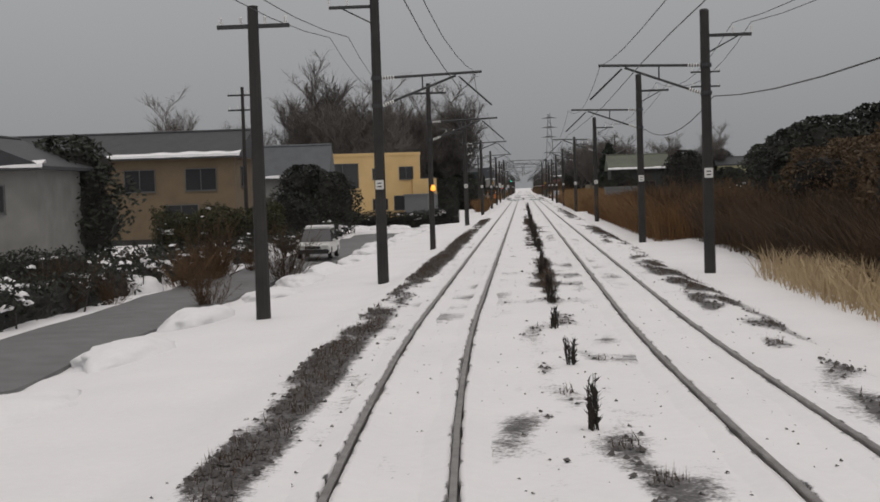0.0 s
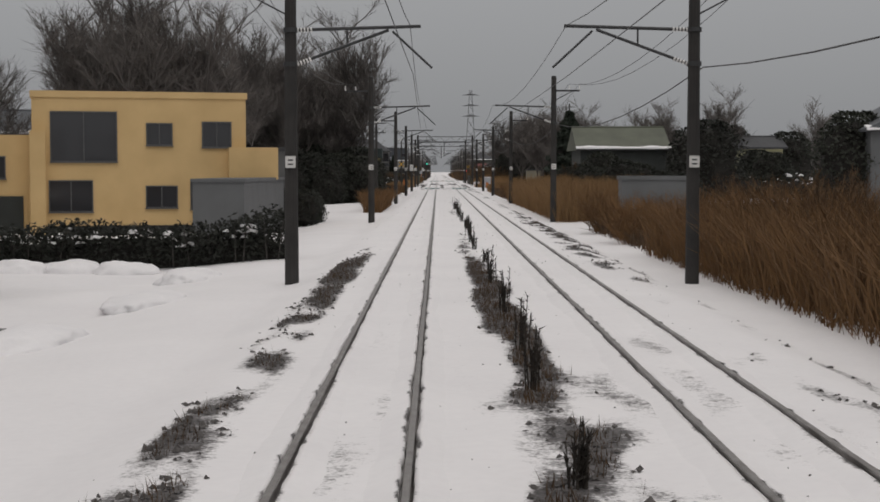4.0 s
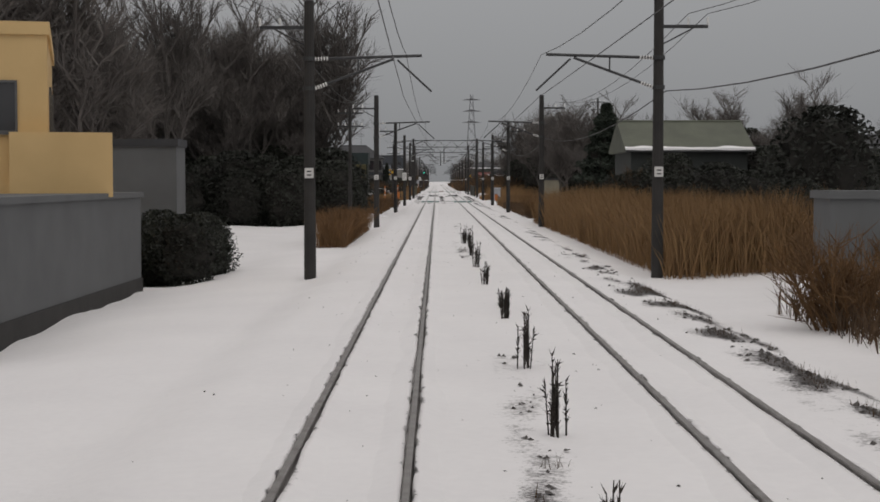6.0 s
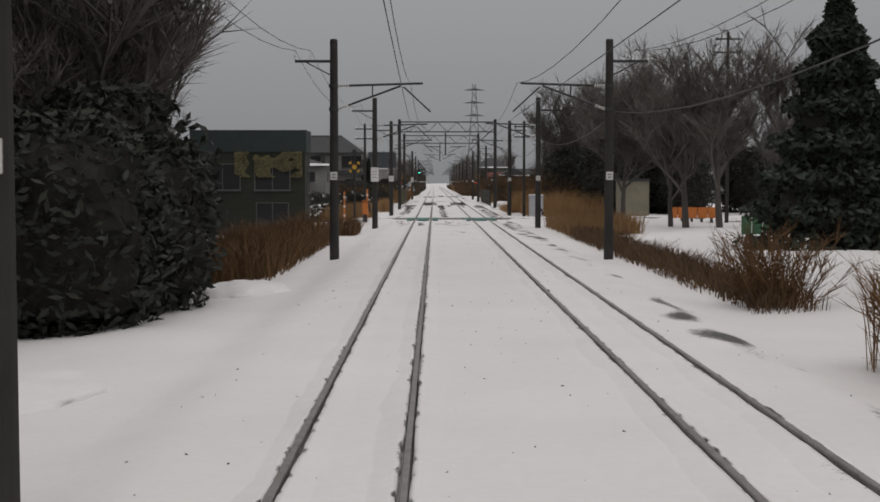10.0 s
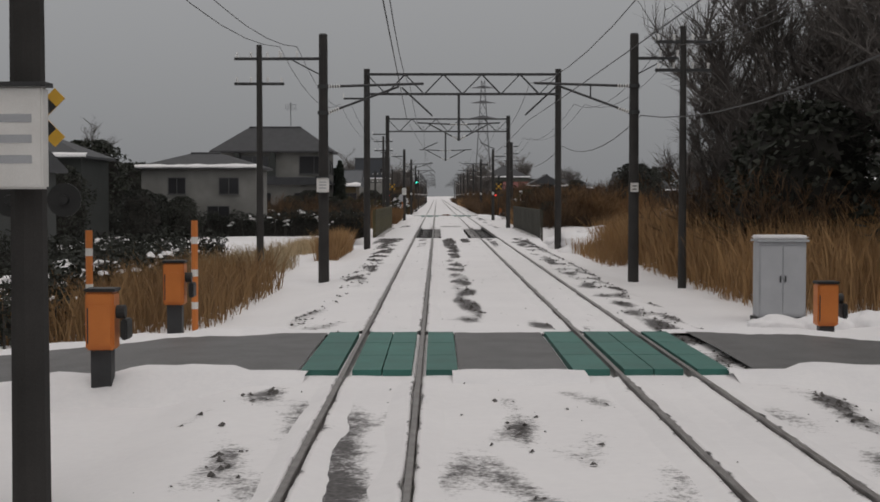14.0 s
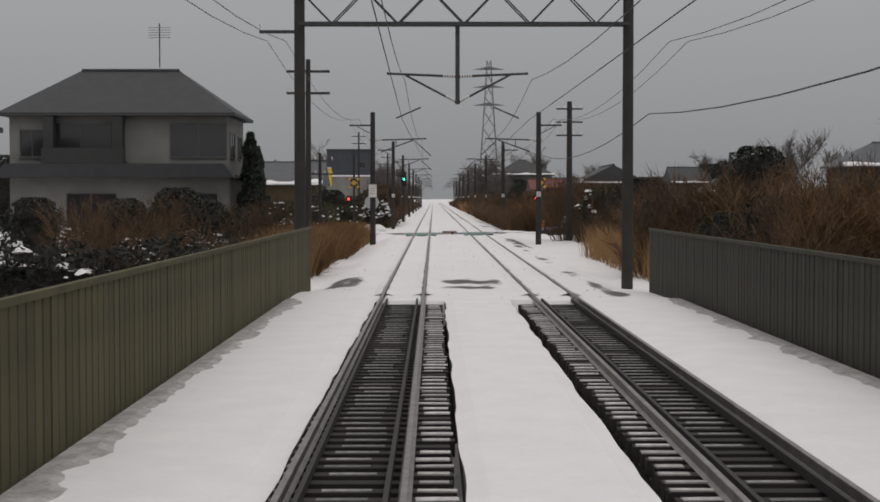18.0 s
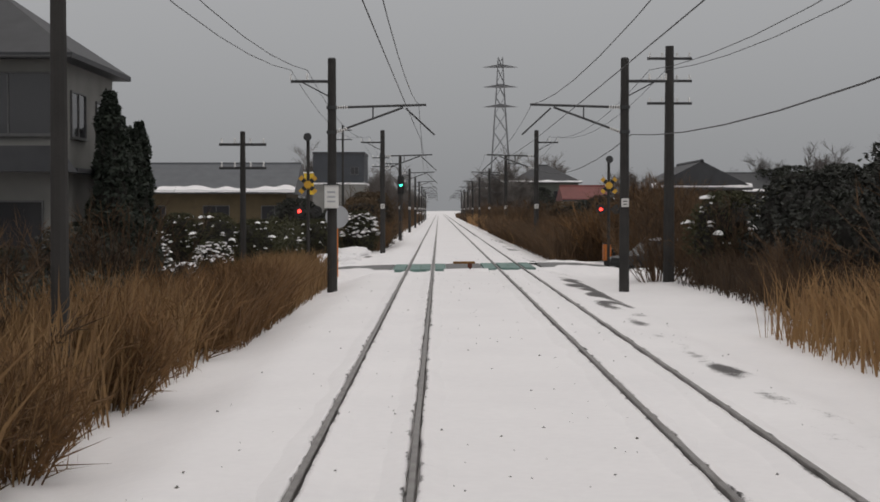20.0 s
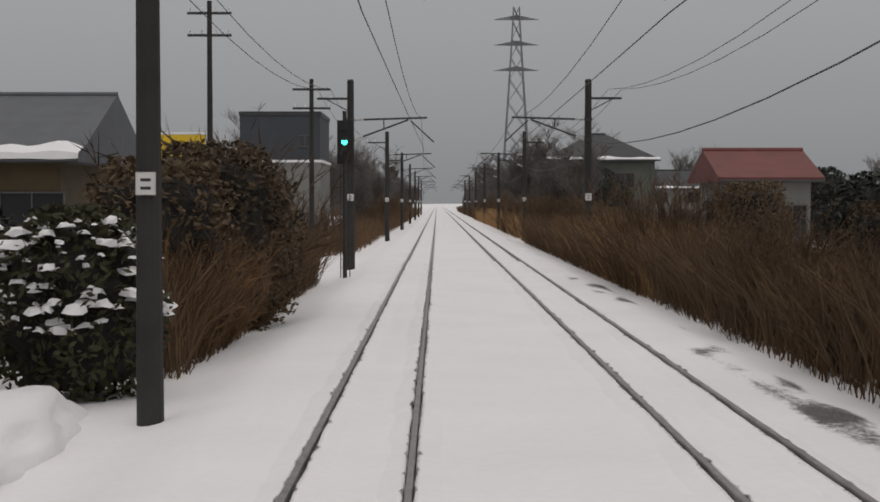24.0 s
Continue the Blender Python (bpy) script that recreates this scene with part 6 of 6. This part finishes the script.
# ---- houses and woods farther off on both sides ----
random.seed(77)
WALLS = [(PALE_WALL, "pale"), (BROWN_WALL, "brown"), (GREY_WALL, "grey"), (DARK_WALL, "dark")]
ROOFS = [(ROOF_DARK, "dark"), (ROOF_BLUE, "blue-grey"), (ROOF_DARK, "dark")]
for side, ys in ((-1, (20, 44, 205, 232, 268, 326, 352, 378, 398, 438, 500, 524, 584, 622, 670, 710)), (1, (60, 120, 196, 300, 344, 392, 432, 452, 500, 590, 615, 690, 730))):
    for y in ys:
        near = random.uniform(26, 44)
        w, d, e = random.uniform(8, 13), random.uniform(7, 10), random.uniform(3.6, 6.2)
        x0 = -near - w if side < 0 else near
        wall, wn = random.choice(WALLS)
        roof, rn = random.choice(ROOFS)
        house(f"far {wn} walled house with a snowy {rn} roof", x0, x0 + w, y, y + d, e, e + random.uniform(1.8, 2.8), wall, roof, random.choice(("gable_x", "gable_y", "hip")),
              windows=((x0 + w * 0.28, e - 1.9, 1.7, 1.3), (x0 + w * 0.7, e - 1.9, 1.7, 1.3), (x0 + w * 0.5, 0.1, 2.0, 1.5)), group="houses behind the line")
scatter(ROUND, -62, -24, 30, 320, 34, 0.9, 1.7, 101)
scatter(ROUND, -62, -22, 320, 720, 46, 0.9, 1.8, 102)
scatter(ROUND, 24, 62, 30, 720, 60, 0.9, 1.8, 103)
scatter(TREES, -80, -36, 30, 720, 34, 0.6, 0.95, 104)
scatter(TREES, 36, 80, 30, 720, 34, 0.6, 0.95, 105)
scatter(TREES, -30, -9, 720, 1000, 20, 0.7, 1.0, 106)
scatter(TREES, 9, 30, 760, 1000, 20, 0.7, 1.0, 107)
scatter(TREES, -13, -6.5, 600, 980, 26, 0.4, 0.75, 111)
scatter(TREES, 9, 15, 600, 980, 26, 0.4, 0.75, 112)
scatter(SHRUBS, 10, 18, 462, 476, 10, 1.0, 1.5, 108)
scatter(RUSSETS, 11, 20, 411, 440, 12, 1.5, 2.2, 110)
scatter(SHRUBS, 10, 24, 411, 440, 14, 1.0, 1.7, 109)


def far_woods(x0, x1, y0, y1, h, n, seed):
    """A belt of far trees: upright slivers of many heights."""
    rng = np.random.default_rng(seed)
    vs, fs = [], []
    for _ in range(n):
        x, y = rng.uniform(x0, x1), rng.uniform(y0, y1)
        top = h * (0.7 + 0.5 * noise.noise((x * 0.03, y * 0.02, seed))) * rng.uniform(0.5, 1.0)
        w = rng.uniform(0.15, 0.6)
        az = rng.uniform(0, 3.1)
        k = len(vs)
        lx, ly = rng.normal(0, 0.5), rng.normal(0, 0.5)
        vs += [(x - w * math.cos(az), y - w * math.sin(az), -1.0), (x + w * math.cos(az), y + w * math.sin(az), -1.0), (x + lx, y + ly, top)]
        fs.append((k, k + 1, k + 2))
    tagged(new("far_woods", mesh_of("far_woods", vs, fs, TWIG)), "belt of bare grey woods far beyond the houses", "woods", kind="stuff")


far_woods(-140, -75, 0, 900, 9, 16000, 1)
far_woods(75, 140, 0, 900, 9, 16000, 2)
far_woods(-120, -12, 900, 1200, 11, 9000, 3)
far_woods(12, 120, 900, 1200, 11, 9000, 4)


# ---- parked vehicles ----
TYRE = mat("tyre_rubber", (0.02, 0.02, 0.02), (0.012, 0.012, 0.012), rough=0.8)
RIM = mat("wheel_rim", (0.3, 0.3, 0.31), (0.2, 0.2, 0.2), rough=0.4, metal=0.7)
LAMP_GLASS = glass("lamp_glass", (0.5, 0.5, 0.48))


def vehicle(name, label, category, x, y, z, turn, length, width, height, paint):
    """A parked car, its nose towards -y before it is turned."""
    c = thing(name, label, category, (x, y, z), turn)
    L, W, H = length, width / 2, height
    low, belt = 0.28, H * 0.56
    side = [(-L / 2, low), (-L / 2, belt * 0.78), (-L / 2 + 0.2, belt * 0.9), (-L / 2 + L * 0.27, belt), (L / 2 - 0.35, belt), (L / 2 - 0.05, belt * 0.92), (L / 2, low)]
    bm = bmesh.new()
    a = [bm.verts.new((-W, p, q)) for p, q in side]
    d = [bm.verts.new((W, p, q)) for p, q in side]
    n = len(side)
    for k in range(n):
        bm.faces.new((a[k], a[(k + 1) % n], d[(k + 1) % n], d[k]))
    bm.faces.new(a[::-1])
    bm.faces.new(d)
    bmesh.ops.recalc_face_normals(bm, faces=bm.faces)
    bmesh.ops.bevel(bm, geom=list(bm.edges), offset=0.06, segments=2, affect="EDGES")
    part("body", bm, paint, c)
    f, r = -L / 2 + L * 0.27, L / 2 - 0.35
    roof = [(f, belt), (f + 0.7, H - 0.05), (f + 0.95, H), (r - 0.75, H), (r - 0.5, H - 0.06), (r, belt)]
    bm = bmesh.new()
    a = [bm.verts.new((-W * (0.94 if q < H * 0.8 else 0.78), p, q)) for p, q in roof]
    d = [bm.verts.new((W * (0.94 if q < H * 0.8 else 0.78), p, q)) for p, q in roof]
    n = len(roof)
    for k in range(n):
        bm.faces.new((a[k], a[(k + 1) % n], d[(k + 1) % n], d[k]))
    bm.faces.new(a[::-1])
    bm.faces.new(d)
    bmesh.ops.recalc_face_normals(bm, faces=bm.faces)
    part("cabin_glass", bm, WINDOW_GLASS, c, "dark cabin glass")
    part("roof", box(-W * 0.8, W * 0.8, f + 0.7, r - 0.5, H - 0.03, H + 0.03, edge=0.02), paint, c)
    part("snow_cover", box(-W * 0.78, W * 0.78, f + 0.75, r - 0.55, H + 0.02, H + 0.14, edge=0.05), SNOW, c, "snow lying on the roof")
    for s in (-1, 1):
        for yy in (-L * 0.31, L * 0.31):
            wh = part("wheel", rod((s * (W - 0.17), yy, 0.3), (s * (W + 0.01), yy, 0.3), 0.3, 0.3, 18), TYRE, c)
            part("rim", rod((s * (W + 0.01), yy, 0.3), (s * (W + 0.02), yy, 0.3), 0.18, 0.17, 14), RIM, wh)
        part("headlight", box(s * W * 0.72 - 0.16, s * W * 0.72 + 0.16, -L / 2 - 0.02, -L / 2 + 0.06, belt * 0.68, belt * 0.84, edge=0.02), LAMP_GLASS, c, "clear headlight")
        part("mirror", box(s * (W + 0.08) - 0.08, s * (W + 0.08) + 0.08, -L / 2 + L * 0.3, -L / 2 + L * 0.34, belt, belt + 0.14, edge=0.03), paint, c)
    part("bumper", box(-W * 0.96, W * 0.96, -L / 2 - 0.06, -L / 2 + 0.05, low, low + 0.22, edge=0.04), BLACK, c)
    part("grille", box(-W * 0.45, W * 0.45, -L / 2 - 0.03, -L / 2 + 0.03, belt * 0.62, belt * 0.78), BLACK, c)
    return c


CAR_WHITE = mat("white_car_paint", (0.6, 0.6, 0.58), (0.5, 0.5, 0.48), scale=2, rough=0.35, bump=0.02)
CAR_DARK = mat("dark_grey_car_paint", (0.045, 0.05, 0.055), (0.03, 0.033, 0.036), scale=2, rough=0.35, bump=0.02)
CAR_RED = mat("dark_red_car_paint", (0.16, 0.02, 0.02), (0.1, 0.014, 0.014), scale=2, rough=0.35, bump=0.02)
vehicle("parked_car", "white parked car with dark windows on the street", "car", -9.7, 74, -0.62, 0, 4.0, 1.68, 1.5, CAR_WHITE)
vehicle("waiting_car", "dark grey car with a snowy roof at the crossing", "car", 10.7, 483.2, -0.42, -68, 4.2, 1.7, 1.5, CAR_DARK)
vehicle("waiting_car", "dark red car waiting behind at the crossing", "car", 17.2, 485.8, -0.5, -68, 4.0, 1.68, 1.5, CAR_RED)

# evergreens, brush and snowy clumps beside the street
for px, py, ps in ((-15.2, 121, 1.05), (-17.4, 122, 1.15), (-6.9, 546, 0.9), (-8.2, 549, 0.8), (-14.5, 96, 0.7)):
    plant(ROUND[0], px, py, ps)
hedge(-21, -13.4, 84, 87, 3.0, 8000, 21, OLIVE_LEAF, "tall rough olive brown hedge before the houses")
for k in range(9):
    snow_mound(-13.2 - 0.8 * (k % 3), 52 + 4.4 * k, 1.7, 2.0, 0.7 + 0.15 * (k % 2), 70 + k)


def tufts():
    """Short dark dry grass in the bare strips."""
    rng = np.random.default_rng(18)
    vs, fs = [], []
    made = 0
    for _ in range(100000):
        y = rng.uniform(10, 185)
        x = rng.choice((-2.6, 1.25, 1.25, 5.3)) + rng.normal(0, 0.35)
        if bare_amount(x, y) + 0.35 * noise.noise((x * 2, y * 2, 9)) < 0.6:
            continue
        h = rng.uniform(0.04, 0.17)
        az = rng.uniform(0, 3.1)
        w = rng.uniform(0.004, 0.01)
        z = ground_z(x, y)
        bx = x + bend(y)
        k = len(vs)
        vs += [(bx - w * math.cos(az), y - w * math.sin(az), z - 0.02), (bx + w * math.cos(az), y + w * math.sin(az), z - 0.02), (bx + rng.normal(0, 0.3) * h, y + rng.normal(0, 0.3) * h, z + h)]
        fs.append((k, k + 1, k + 2))
        made += 1
        if made > 30000:
            break
    tagged(new("dry_grass", mesh_of("dry_grass", vs, fs, BRUSH)), "short dark dry grass poking through thin snow", "grass", kind="stuff")


tufts()
